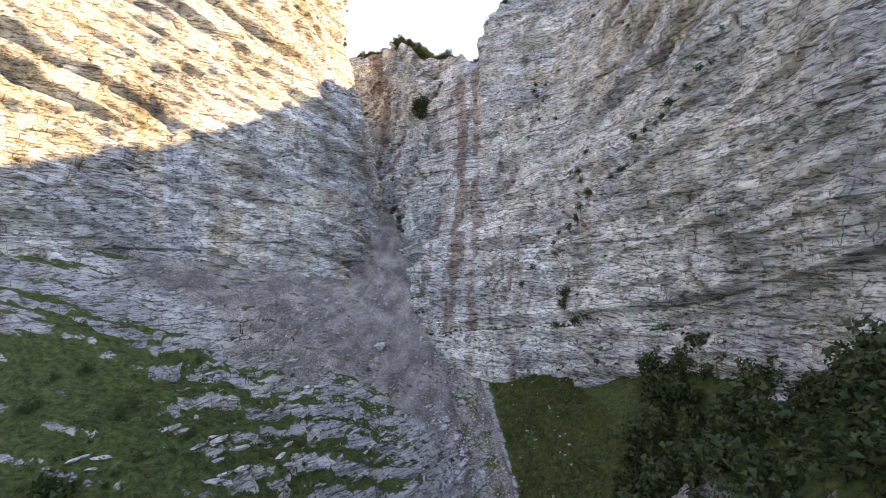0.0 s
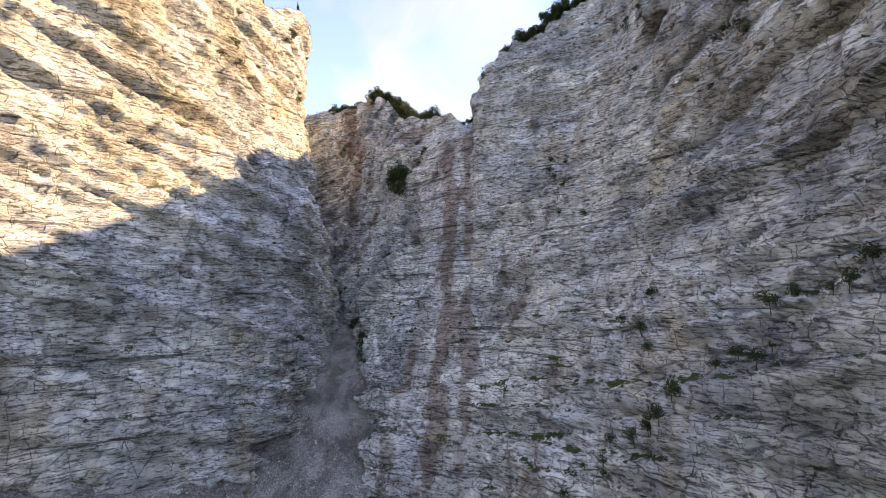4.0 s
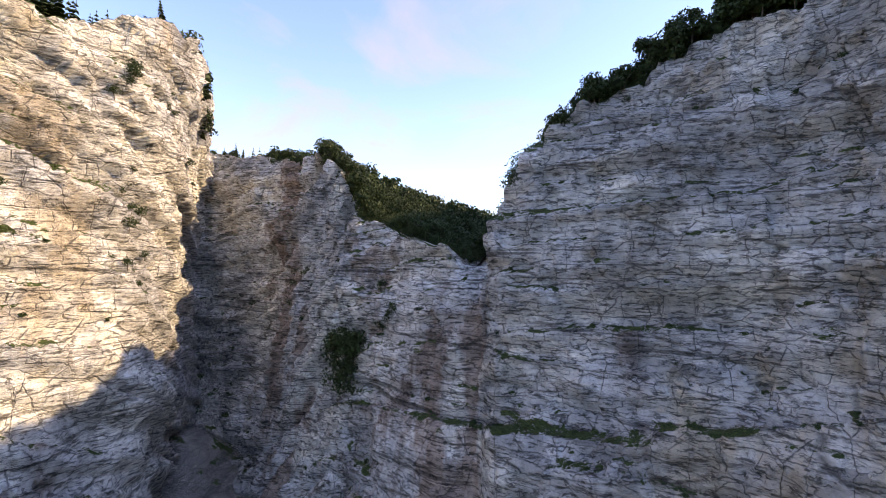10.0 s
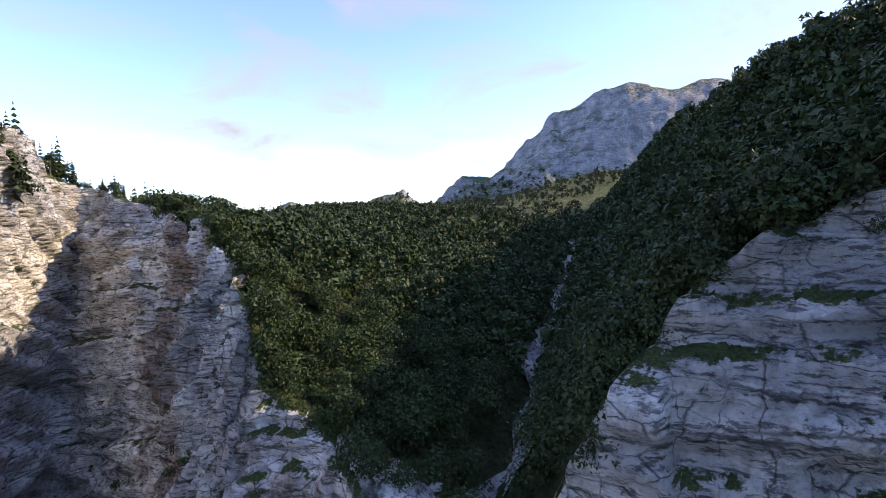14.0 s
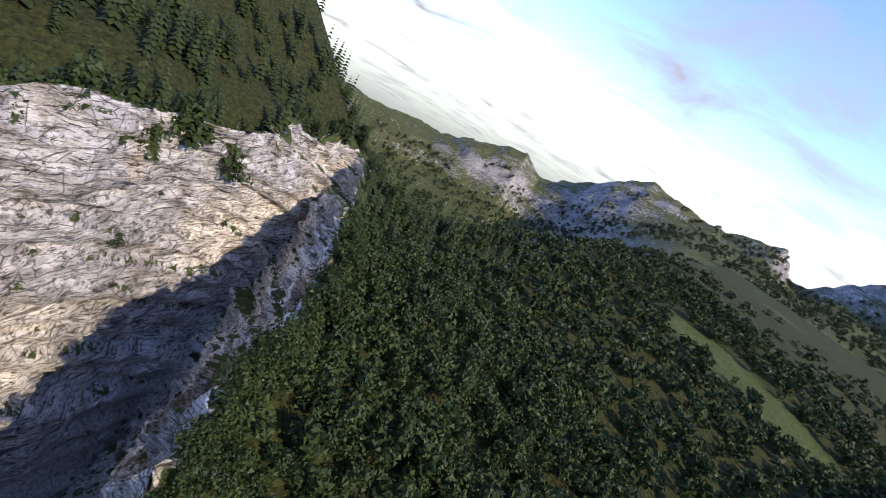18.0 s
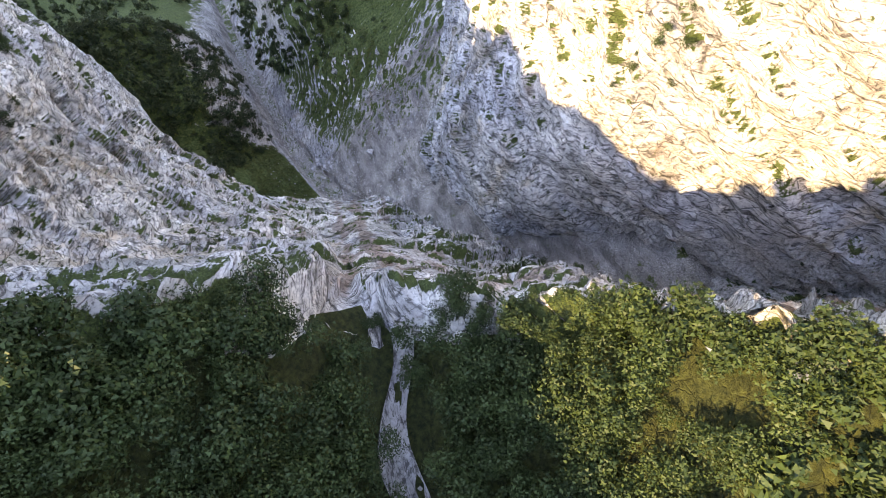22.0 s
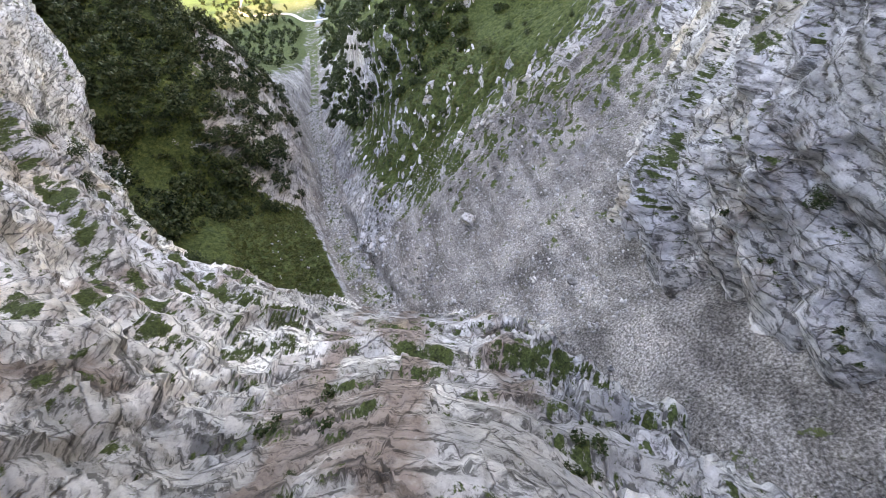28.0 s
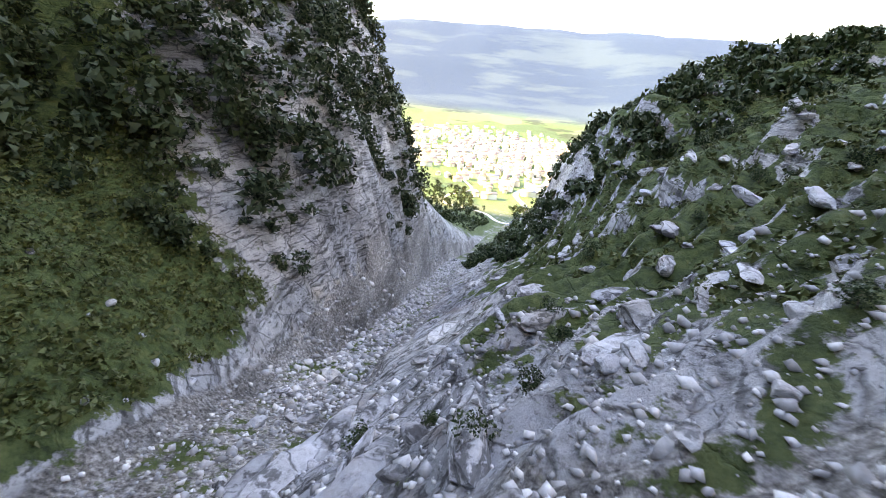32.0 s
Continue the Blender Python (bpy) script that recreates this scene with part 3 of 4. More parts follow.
def off_lane(x, y, z):
    p, best = np.array([x, y, z]), 1e9
    for a, b2 in zip(LANE[:-1], LANE[1:]):
        t = np.clip(np.dot(p - a, b2 - a) / np.dot(b2 - a, b2 - a), 0, 1)
        best = min(best, float(np.linalg.norm(a + t * (b2 - a) - p)))
    return best


lips = []
for far_ in (1.5, 4, 8, 13):
    q = rim + outward * far_
    h = rim_upland(q[:, 0], q[:, 1])
    t_ = min(far_ / 11.0, 1.0)
    q[:, 2] = rim[:, 2] * (1 - t_) + (h - 1.5) * t_ + 1.0 * math.sin(t_ * 3.1)
    lips.append(q)
cliff_ob = sheet("cliff_wall", np.concatenate([cliff, np.stack(lips)]), ROCK)
full_u = np.concatenate([U_, np.broadcast_to(us, (4, len(us)))])
full = np.concatenate([cliff, np.stack(lips)])
fz = full[..., 2]


def band(u, at, wide):
    return np.exp(-(((u - at) / wide) ** 2))


paint(cliff_ob,
      wash=np.clip(0.8 * band(full_u, 8.72, 0.15) * ease(215, 175, fz) + 0.85 * band(full_u, 8.3, 0.2) * ease(200, 170, fz) + 0.8 * band(full_u, 6.35, 0.3) * ease(110, 150, fz) + 0.5 * band(full_u, 7.7, 0.25) + 0.45 * band(full_u, 9.5, 0.3) * ease(190, 130, fz), 0, 1),
      ochre=np.clip(0.5 * band(full_u, 2.8, 1.3) + 1.3 * band(full_u, 9.9, 0.22) * band(fz, 166, 18) + 0.35 * band(full_u, 10.6, 0.8), 0, 1.3),
      debris=0.95 * ease(4.45, 4.85, full_u) * ease(5.75, 5.3, full_u) * ease(200, 150, fz),
      green=np.clip(0.25 * ease(6.6, 7.2, full_u) * ease(9.6, 9.0, full_u) * ease(110, 150, fz) + 0.35 * band(fz - 0.3 * full[..., 1], 80, 12) * ease(9.2, 9.8, full_u)
                    + 0.2 * ease(170, 200, fz) + 0.35 * ease(165, 215, fz) * ease(5.4, 4.9, full_u), 0, 1) + 2.0 * (np.arange(len(fz))[:, None] > len(fz) - 4) * np.where(np.abs(full_u - 8.5) > 0.65, 1.0, -0.8))
tagged(cliff_ob, "curved amphitheatre of bedded grey limestone cliffs", "cliff", kind="structure")


# ---- above the cliffs ----
def inside(x, y, poly):
    hit = np.zeros(np.shape(x), bool)
    for (x0, y0), (x1, y1) in zip(poly, np.roll(poly, -1, 0)):
        cross = (y0 > y) != (y1 > y)
        hit ^= cross & (x < (x1 - x0) * (y - y0) / (y1 - y0 + 1e-12) + x0)
    return hit


def cut_sheet(name, pts, keep, mat):
    r, c = pts.shape[:2]
    idx = np.arange(r * c).reshape(r, c)
    faces = np.stack([idx[:-1, :-1], idx[:-1, 1:], idx[1:, 1:], idx[1:, :-1]], -1).reshape(-1, 4)
    ok = keep.ravel()[faces].all(1)
    return raw_mesh(name, pts.reshape(-1, 3), faces[ok], mat)


ux = spaced(-700, 900, 3.6, 0.03, -200, 200)
uy = spaced(-260, 760, 3.6, 0.02, -60, 330)
UX, UY = np.meshgrid(ux, uy)
rim_poly = rim[::16, :2]
UZ = rim_upland(UX, UY) - 1.5
back_poly = (rim + 5.0 * outward)[::6, :2]
upl = cut_sheet("upland_ground", np.stack([UX, UY, UZ], -1), ~inside(UX, UY, rim_poly) & ~inside(UX, UY, back_poly), soil_m)
paint(upl, turf=0 * UX + 1, scree=0 * UX, plain=0 * UX, far=0 * UX, wooded=ease(0.20, 0.12, fbm(UX, UY, 0, 0.012, 3, 0.5, 88)))
tagged(upl, "wooded slopes and meadows above the cliffs", "ground", kind="structure")

# ---- the ridge behind, as heights by bearing seen from the rim ----
BEARING = [-75.0, -54.9, -46.5, -36.1, -33.2, -27.8, -25.5, -22.4, -17.5, -13.2, -10.6, -8.2, -6.1, -4.7, -0.5, 2.9, 5.8, 8.6, 10.5, 13.8, 16.4, 19.4, 21.9, 24.4, 26.9, 30.9, 45.0, 60.0]
CREST = [150, 86, 98, 187, 140, 191, 243, 290, 272, 266, 289, 312, 257, 257, 342, 334, 389, 432, 499, 517, 540, 552, 541, 518, 538, 513, 492, 452]
bear = np.radians(np.linspace(-75, 60, 480))
dist = np.concatenate([np.linspace(420, 820, 60), np.linspace(830, 1500, 110)])
BE, DI = np.meshgrid(bear, dist)
MX, MY = 35 + DI * np.sin(BE), 117 + DI * np.cos(BE)
crest = np.interp(np.degrees(BE), BEARING, CREST) + 26 * fbm(np.degrees(BE), 0 * BE, 0 * BE, 0.25, 5, 0.6, 91)
land = ease(420, 640, DI)
low = (1 - land) * (trend(MX, MY) - 4) + land * (222 - 210 * ease(-14, -34, np.degrees(BE)) + 0.03 * (DI - 420) + 12 * fbm(MX, MY, 0, 0.006, 3, 0.5, 92))
rise = 0.25 * ease(520, 1150, DI) + 0.75 * ease(1080, 1260, DI + 120 * fbm(MX, MY, 0, 0.006, 4, 0.55, 93))
MZ = low + (crest - low) * rise * ease(1800, 1400, DI)
MZ = MZ + rise * (34 * fbm(MX, MY, MZ * 0.4, 0.014, 5, 0.6, 94) + 5 * ease(0.45, 0.55, value_noise(MZ * 0.08, MX * 0.004, MY * 0.004, 95)))
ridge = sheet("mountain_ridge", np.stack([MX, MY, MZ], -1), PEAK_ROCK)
tagged(ridge, "grey rock peaks above grassy slopes, far behind", "mountain", kind="structure")


# ---- growing things ----
rng = np.random.default_rng(7)


def quads_cloud(centers, radii, count, size, squash=0.8, seed=0, tri=False):
    """Many small leaf faces spread over blobs."""
    g = np.random.default_rng(seed)
    k = g.integers(0, len(centers), count)
    v = g.normal(size=(count, 3))
    v /= np.linalg.norm(v, axis=1, keepdims=True)
    r = radii[k] * (0.55 + 0.5 * g.random(count))
    mid = centers[k] + v * r[:, None] * np.array([1, 1, squash])
    nrm = v + 0.9 * g.normal(size=(count, 3)) + np.array([0, 0, 0.35])
    nrm /= np.linalg.norm(nrm, axis=1, keepdims=True)
    a = np.cross(nrm, g.normal(size=(count, 3)))
    a /= np.linalg.norm(a, axis=1, keepdims=True)
    b2 = np.cross(nrm, a)
    sz = size * (0.6 + 0.8 * g.random(count))[:, None]
    if tri:
        return np.stack([mid + sz * a, mid + 0.8 * sz * b2, mid - 0.7 * sz * a - 0.5 * sz * b2], 1).reshape(-1, 3), np.arange(3 * count).reshape(-1, 3)
    corner = [mid + sz * a, mid + 0.62 * sz * b2, mid - sz * a, mid - 0.62 * sz * b2]
    return np.stack(corner, 1).reshape(-1, 3), np.arange(4 * count).reshape(-1, 4)


def broad_crown(height, width, count, size, seed, tri=False):
    g = np.random.default_rng(seed)
    blobs = 7
    ang = g.random(blobs) * 6.28
    rad = width * 0.32 * np.sqrt(g.random(blobs))
    c = np.stack([rad * np.cos(ang), rad * np.sin(ang), height * (0.35 + 0.5 * g.random(blobs))], -1)
    c[0] = (0, 0, height * 0.78)
    return quads_cloud(c, width * (0.20 + 0.13 * g.random(blobs)), count, size, 0.85, seed, tri)


def fir_crown(height, width, tiers, arms, seed):
    """Tiers of drooping boughs that shorten upwards."""
    g = np.random.default_rng(seed)
    vs_, n_ = [], 0
    for t in range(tiers):
        f = t / (tiers - 1)
        z0 = height * (0.12 + 0.86 * f)
        reach = width * 0.5 * (1 - f) ** 0.85 + 0.12
        for k in range(arms):
            a = 6.283 * (k + g.random()) / arms
            rr = reach * (0.75 + 0.45 * g.random())
            w = 0.30 * rr + 0.12
            d = np.array([math.cos(a), math.sin(a), 0])
            s = np.array([-d[1], d[0], 0])
            root = np.array([0, 0, z0 + 0.05 * height])
            tip = d * rr + np.array([0, 0, z0 - 0.30 * rr])
            m = d * rr * 0.55 + np.array([0, 0, z0 + 0.0])
            vs_ += [root, m + s * w, tip, m - s * w]
            n_ += 1
    vs_ += [np.array([0.1, 0, height * 0.9]), np.array([0, 0.1, height * 0.95]), np.array([0, 0, height * 1.04]), np.array([-0.1, 0, height * 0.9])]
    return np.array(vs_), np.arange(4 * (n_ + 1)).reshape(-1, 4)


def stem(height, r0, seed, limbs=3):
    """A tapered trunk with limbs, six-sided."""
    g = np.random.default_rng(seed)
    V, F = [], []

    def limb(p, q, a, b2):
        p, q = np.array(p, float), np.array(q, float)
        ax = (q - p) / np.linalg.norm(q - p)
        s = np.cross(ax, (0.3, 0.9, 0.2))
        s /= np.linalg.norm(s)
        t = np.cross(ax, s)
        o = len(V)
        for end, r in ((p, a), (q, b2)):
            for k in range(6):
                V.append(end + r * (math.cos(k * 1.0472) * s + math.sin(k * 1.0472) * t))
        for k in range(6):
            F.append((o + k, o + (k + 1) % 6, o + 6 + (k + 1) % 6, o + 6 + k))

    limb((0, 0, -0.8), (0.05 * height, 0, height * 0.5), r0, r0 * 0.6)
    limb((0.05 * height, 0, height * 0.5), (0, 0.03 * height, height * 0.85), r0 * 0.6, r0 * 0.2)
    for _ in range(limbs):
        z = height * (0.3 + 0.3 * g.random())
        a = 6.28 * g.random()
        limb((0.04 * height, 0, z), (0.2 * height * math.cos(a), 0.2 * height * math.sin(a), z + 0.22 * height), r0 * 0.35, r0 * 0.1)
    return np.array(V), np.array(F)


def mesh_data(name, v, f, mat):
    ob = raw_mesh(name, v, f, mat)
    me = ob.data
    bpy.data.objects.remove(ob)
    return me


def child(name, me, parent):
    ob = new(name, me)
    ob.parent = parent
    return ob


def grow(name, label, category, trunk, crown, group):
    """One plant: an empty at its foot with a trunk and a crown."""
    foot = new(name)
    child("trunk", trunk, foot)
    child("crown", crown, foot)
    return tagged(foot, label, category, group)


HIDDEN = pose(0, 0, -900)
TREES = [grow("tree", "broad-leaved tree with a dense green crown at the cliff edge", "tree",
              mesh_data("trunk", *stem(8, 0.22, k), BARK), mesh_data("crown", *broad_crown(8.5, 7.0, 1000, 0.34, 100 + k, True), LEAF), "trees on the rim") for k in range(4)]
FIRS = [grow("fir_tree", "dark green fir with drooping boughs on the cliff top", "tree",
             mesh_data("trunk", *stem(10, 0.18, 20 + k, 0), BARK), mesh_data("crown", *fir_crown(11, 4.6, 13, 8, 200 + k), NEEDLE), "firs on the cliff top") for k in range(3)]
BUSHES = [grow("bush", "leafy green bush rooted on a limestone ledge", "bush",
               mesh_data("trunk", *stem(2.2, 0.09, 40 + k), BARK), mesh_data("crown", *broad_crown(2.6, 3.6, 520, 0.17, 300 + k, True), LEAF), "bushes on the cliff") for k in range(4)]


def plant(kind, x, y, z, size, first=[0]):
    """A copy of one of the kinds at a place; the first use of each kind moves the original."""
    if off_lane(x, y, z) < 9 + (12 if kind is TREES else 5) * size:
        return None
    ob = kind[int(rng.integers(0, len(kind)))]
    m = pose(x, y, z, rng.normal(0, 4), rng.normal(0, 4), rng.random() * 360) @ Matrix.Diagonal((size, size, size * (0.85 + 0.3 * rng.random()), 1))
    if "used" not in ob:
        ob["used"] = 1
        ob.matrix_basis = m
        return ob
    made = copy_thing(ob, Matrix())
    made.matrix_basis = m
    return made


# trees along the rim of the headwall, the notch and the wall opposite
def rim_at(u):
    return np.array([np.interp(u, us, rim[:, k]) for k in range(3)]), np.array([np.interp(u, us, outward[:, k]) for k in range(3)])


for k in range(250):
    u = rng.uniform(5.9, 9.0) if k % 5 < 2 else rng.uniform(9.0, 11.4)
    p, o = rim_at(u)
    q = p + o * rng.uniform(4 if u < 7.6 else 6 if u < 9.1 else 0.5, 13)
    plant(TREES, q[0], q[1], float(rim_upland(q[0], q[1])) - 0.8, rng.uniform(0.4, 0.7) if 7.6 < u < 9.1 else rng.uniform(0.6, 1.2))
for k in range(80):
    u = rng.uniform(1.9, 5.4)
    p, o = rim_at(u)
    q = p + o * rng.uniform(1.0, 20)
    kind = FIRS if rng.random() < 0.6 else TREES
    plant(kind, q[0], q[1], float(rim_upland(q[0], q[1])) - 0.8, rng.uniform(0.5, 1.0))


def on_wall(u, z):
    """The place on the wall at station u and height z, and its normal."""
    i = int(np.argmin(np.abs(us - u)))
    j = int(np.argmin(np.abs(cliff[:, i, 2] - z)))
    return cliff[j, i], nor[j, i]


# bushes on ledges: the large dark ones first
for u, z, size, count in ((7.25, 168, 2.8, 10), (6.45, 190, 1.1, 4), (10.2, 52, 1.5, 7), (10.6, 100, 1.0, 4), (9.9, 156, 1.0, 5), (9.95, 143, 1.0, 5), (3.4, 206, 1.2, 5), (8.3, 178, 1.0, 6),
                          (5.6, 108, 1.2, 6), (6.4, 96, 1.2, 7), (11.6, 176, 1.2, 7), (12.1, 205, 1.2, 8), (2.9, 56, 1.0, 4), (3.2, 232, 1.2, 6), (4.0, 240, 1.2, 6), (10.9, 210, 1.1, 6), (7.8, 184, 1.0, 6)):
    for _ in range(count):
        p, o = on_wall(u + rng.normal(0, 0.10), z + rng.normal(0, 4))
        plant(BUSHES, p[0] + 0.3 * o[0], p[1] + 0.3 * o[1], p[2] - 0.3, size * rng.uniform(0.6, 1.15))
for k in range(26):      # the green ledge that climbs across the wall opposite
    t = k / 25.0
    p, o = on_wall(9.6 + 2.6 * t + rng.normal(0, 0.03), 62 + 62 * t + rng.normal(0, 2))
    plant(BUSHES, p[0] + 0.3 * o[0], p[1] + 0.3 * o[1], p[2] - 0.3, rng.uniform(0.5, 1.2))
for k in range(34):      # shrubs down the corner beside the headwall
    p, o = on_wall(5.7 + 0.9 * rng.random(), rng.uniform(60, 125))
    plant(BUSHES, p[0] + 0.3 * o[0], p[1] + 0.3 * o[1], p[2] - 0.3, rng.uniform(0.4, 1.1))
for k in range(24):      # green patches high on the sunlit wall
    p, o = on_wall(rng.choice([3.5, 4.2, 4.6]) + rng.normal(0, 0.08), rng.uniform(190, 245))
    plant(BUSHES, p[0] + 0.3 * o[0], p[1] + 0.3 * o[1], p[2] - 0.3, rng.uniform(0.5, 1.3))
wall_n = grid_normals(cliff)
flat = np.argwhere((wall_n[..., 2] > 0.62) & (fbm(X_, Y_, Z_, 0.03, 2, 0.5, 77) > 0.02) & (Z_ > 20) & (U_ > 1.8) & (U_ < 12.6))
for k in rng.choice(len(flat), 50, replace=False):
    p = cliff[tuple(flat[k])]
    slab = 7.4 < U_[tuple(flat[k])] < 9.0 and p[2] < 182
    plant(BUSHES, p[0], p[1], p[2] - 0.2, rng.uniform(0.2, 0.4) if slab else rng.uniform(0.35, 0.9))


def wood(name, label, protos, xs, ys, zs_, sizes, mat):
    """A whole wood as one mesh: each stem a turned and scaled copy of a crown."""
    verts, faces, base = [], [], 0
    pick = rng.integers(0, len(protos), len(xs))
    turn = rng.random(len(xs)) * 6.283
    for k in range(len(protos)):
        m = np.where(pick == k)[0]
        if not len(m):
            continue
        v, f = protos[k]
        c, s = np.cos(turn[m])[:, None], np.sin(turn[m])[:, None]
        w = sizes[m][:, None]
        px_ = (v[:, 0] * c - v[:, 1] * s) * w + xs[m][:, None]
        py_ = (v[:, 0] * s + v[:, 1] * c) * w + ys[m][:, None]
        pz_ = v[:, 2] * w * (0.8 + 0.4 * rng.random(len(m)))[:, None] + zs_[m][:, None]
        verts.append(np.stack([px_, py_, pz_], -1).reshape(-1, 3))
        faces.append((f[None] + (np.arange(len(m)) * len(v))[:, None, None]).reshape(-1, f.shape[1]) + base)
        base += len(m) * len(v)
    ob = raw_mesh(name, np.concatenate(verts), np.concatenate(faces), mat)
    return tagged(ob, label, "trees", kind="stuff")


LOW_CROWN = [broad_crown(8.0, 7.0, 60, 1.1, 400 + k, True) for k in range(4)]
DETAIL_CROWN = [broad_crown(8.0, 7.0, 600, 0.28, 480 + k, True) for k in range(4)]
FINE_CROWN = [broad_crown(8.0, 7.0, 150, 0.66, 450 + k, True) for k in range(5)]
LOW_FIR = [fir_crown(11, 4.4, 9, 7, 500 + k) for k in range(3)]
LOW_BUSH = [broad_crown(2.4, 3.6, 90, 0.42, 600 + k, True) for k in range(4)]


def scatter(count, x0, x1, y0, y1):
    return rng.uniform(x0, x1, count), rng.uniform(y0, y1, count)


def above_wall(x, y):
    return ~inside(x, y, rim_poly)


x, y = scatter(5200, -90, 330, 100, 520)
x2, y2 = scatter(1300, 50, 170, 70, 230)
x3, y3 = scatter(1900, -60, 100, 120, 270)
x2, y2 = np.concatenate([x2, x3]), np.concatenate([y2, y3])
x, y = np.concatenate([x, x2]), np.concatenate([y, y2])
ax_ = 41 + (y - 130) * 0.27
clear = (fbm(x, y, 0, 0.012, 3, 0.5, 88) > 0.16) & (x < ax_ - 25) & (y > 230)
ok = above_wall(x, y) & (np.abs(x - ax_) > 3.5) & ~clear & (x > -75 - 0.25 * (y - 200))
x, y = x[ok], y[ok]
lane_gap = np.array([off_lane(a, b2, c) for a, b2, c in zip(x, y, rim_upland(x, y) + 3)])
x, y, lane_gap = x[lane_gap > 14], y[lane_gap > 14], lane_gap[lane_gap > 14]
beside = (lane_gap < 52) & (y < 230)
close_by = (y < 265) & (x < 170) & ~beside
for name, label, pick_, protos in (("forest", "dense mixed forest on the slopes above the cliffs", close_by, FINE_CROWN), ("far_forest", "mixed forest further up the slopes", ~close_by & ~beside, LOW_CROWN), ("rim_forest", "leafy trees of the wooded notch", beside, DETAIL_CROWN)):
    wood(name, label, protos, x[pick_], y[pick_], rim_upland(x[pick_], y[pick_]) - 2.0, rng.uniform(0.5, 1.2, int(pick_.sum())), LEAF)
bi, di = rng.uniform(75, 355, 3200), rng.uniform(4, 120, 3200)
ib, idd = bi.astype(int), di.astype(int)
fx_, fy_, fz_ = MX[idd, ib], MY[idd, ib], MZ[idd, ib]
ok = (fbm(fx_, fy_, 0, 0.006, 3, 0.5, 97) > -0.10) & (fz_ < 330)
wood("ridge_forest", "scattered forest on the lower slopes of the ridge", LOW_CROWN, fx_[ok], fy_[ok], fz_[ok] - 1.0, rng.uniform(0.8, 1.7, int(ok.sum())), NEEDLE)
ledge = flat[rng.choice(len(flat), 420, replace=False)]
lp = cliff[ledge[:, 0], ledge[:, 1]]
lp = lp[[off_lane(*q) > 10 for q in lp]]
wood("ledge_plants", "small tufts and shrubs on the ledges of the cliffs", LOW_BUSH, lp[:, 0], lp[:, 1], lp[:, 2] - 0.3, rng.uniform(0.15, 0.5, len(lp)), LEAF)
x, y = scatter(1500, -260, -52, 30, 330)
ok = above_wall(x, y) & (fbm(x, y, 0, 0.02, 3, 0.5, 89) > -0.14)
x, y = x[ok], y[ok]
wood("fir_forest", "dark fir forest on the slope above the pale wall", LOW_FIR, x, y, rim_upland(x, y) - 2.0, rng.uniform(0.6, 1.2, len(x)), NEEDLE)
x, y = scatter(9500, 45, 240, -330, 20)
d_ = x - axis_x(y)
ok = (d_ > np.interp(y, [-110, -70, -52, -30], [9, 12, 30, 50]) + 20 * fbm(x, y, 0, 0.03, 3, 0.5, 90)) & inside(x, y, rim_poly) & (fbm(x, y, 0, 0.06, 3, 0.5, 86) > -0.27)
x, y = x[ok], y[ok]
wood("shrubs", "dark shrubs and low trees on the shaded valley side", LOW_BUSH + FINE_CROWN[:2], x, y, ground(x, y) - 0.6, rng.uniform(0.5, 1.2, len(x)), NEEDLE)
x, y = scatter(5200, -220, 70, -430, -60)
d_ = axis_x(y) - x
ok = (((d_ > np.interp(y, [-160, -95], [12, 46]) + 30 * fbm(x, y, 0, 0.03, 3, 0.5, 90)) & (y < -95)) | ((y < -165) & (d_ > 9))) & (fbm(x, y, 0, 0.05, 3, 0.5, 85) > -0.1)
x, y = x[ok], y[ok]
wood("valley_shrubs", "bright green shrubs on the sunny valley side", LOW_BUSH, x, y, ground(x, y) - 0.4, rng.uniform(0.8, 2.0, len(x)), LEAF)
x, y = scatter(2400, -300, 400, -860, -300)
d_ = np.abs(x - axis_x(y))
ok = (d_ > 14) & (fbm(x, y, 0, 0.006, 3, 0.5, 84) > np.interp(y, [-800, -620], [0.10, -0.3]))
x, y = x[ok], y[ok]
wood("valley_forest", "broad-leaved forest at the mouth of the valley", LOW_CROWN, x, y, ground(x, y) - 1.0, rng.uniform(0.8, 1.4, len(x)), LEAF)


# ---- loose rock ----
def stone_mesh(name, seed, long, wide, high, cuts, rough):
    """A broken block: an icosphere flattened by several random planes, then roughened."""
    g = np.random.default_rng(seed)
    bm = bmesh.new()
    bmesh.ops.create_icosphere(bm, subdivisions=cuts, radius=1.0)
    v = np.array([w.co[:] for w in bm.verts])
    for _ in range(9):
        nrm = g.normal(size=3)
        nrm /= np.linalg.norm(nrm)
        far_ = 0.52 + 0.3 * g.random()
        over = np.maximum(v @ nrm - far_, 0)
        v = v - over[:, None] * nrm * 0.94
    v = v + (rough * fbm(v[:, 0], v[:, 1], v[:, 2], 2.2, 3, 0.6, seed))[:, None] * v
    v = v * (long, wide, high)
    v[:, 2] += 0.25 * high
    for w, c in zip(bm.verts, v):
        w.co = c
    me = bpy.data.meshes.new(name)
    bm.to_mesh(me)
    bm.free()
    me.materials.append(BOULDER_ROCK)
    return me


BOULDERS = [stone_mesh("boulder", 700 + k, 1.0, 0.8, 0.62, 3, 0.35) for k in range(7)]
SLABS = [stone_mesh("rock_slab", 720 + k, 2.1, 0.8, 0.42, 3, 0.5) for k in range(7)]


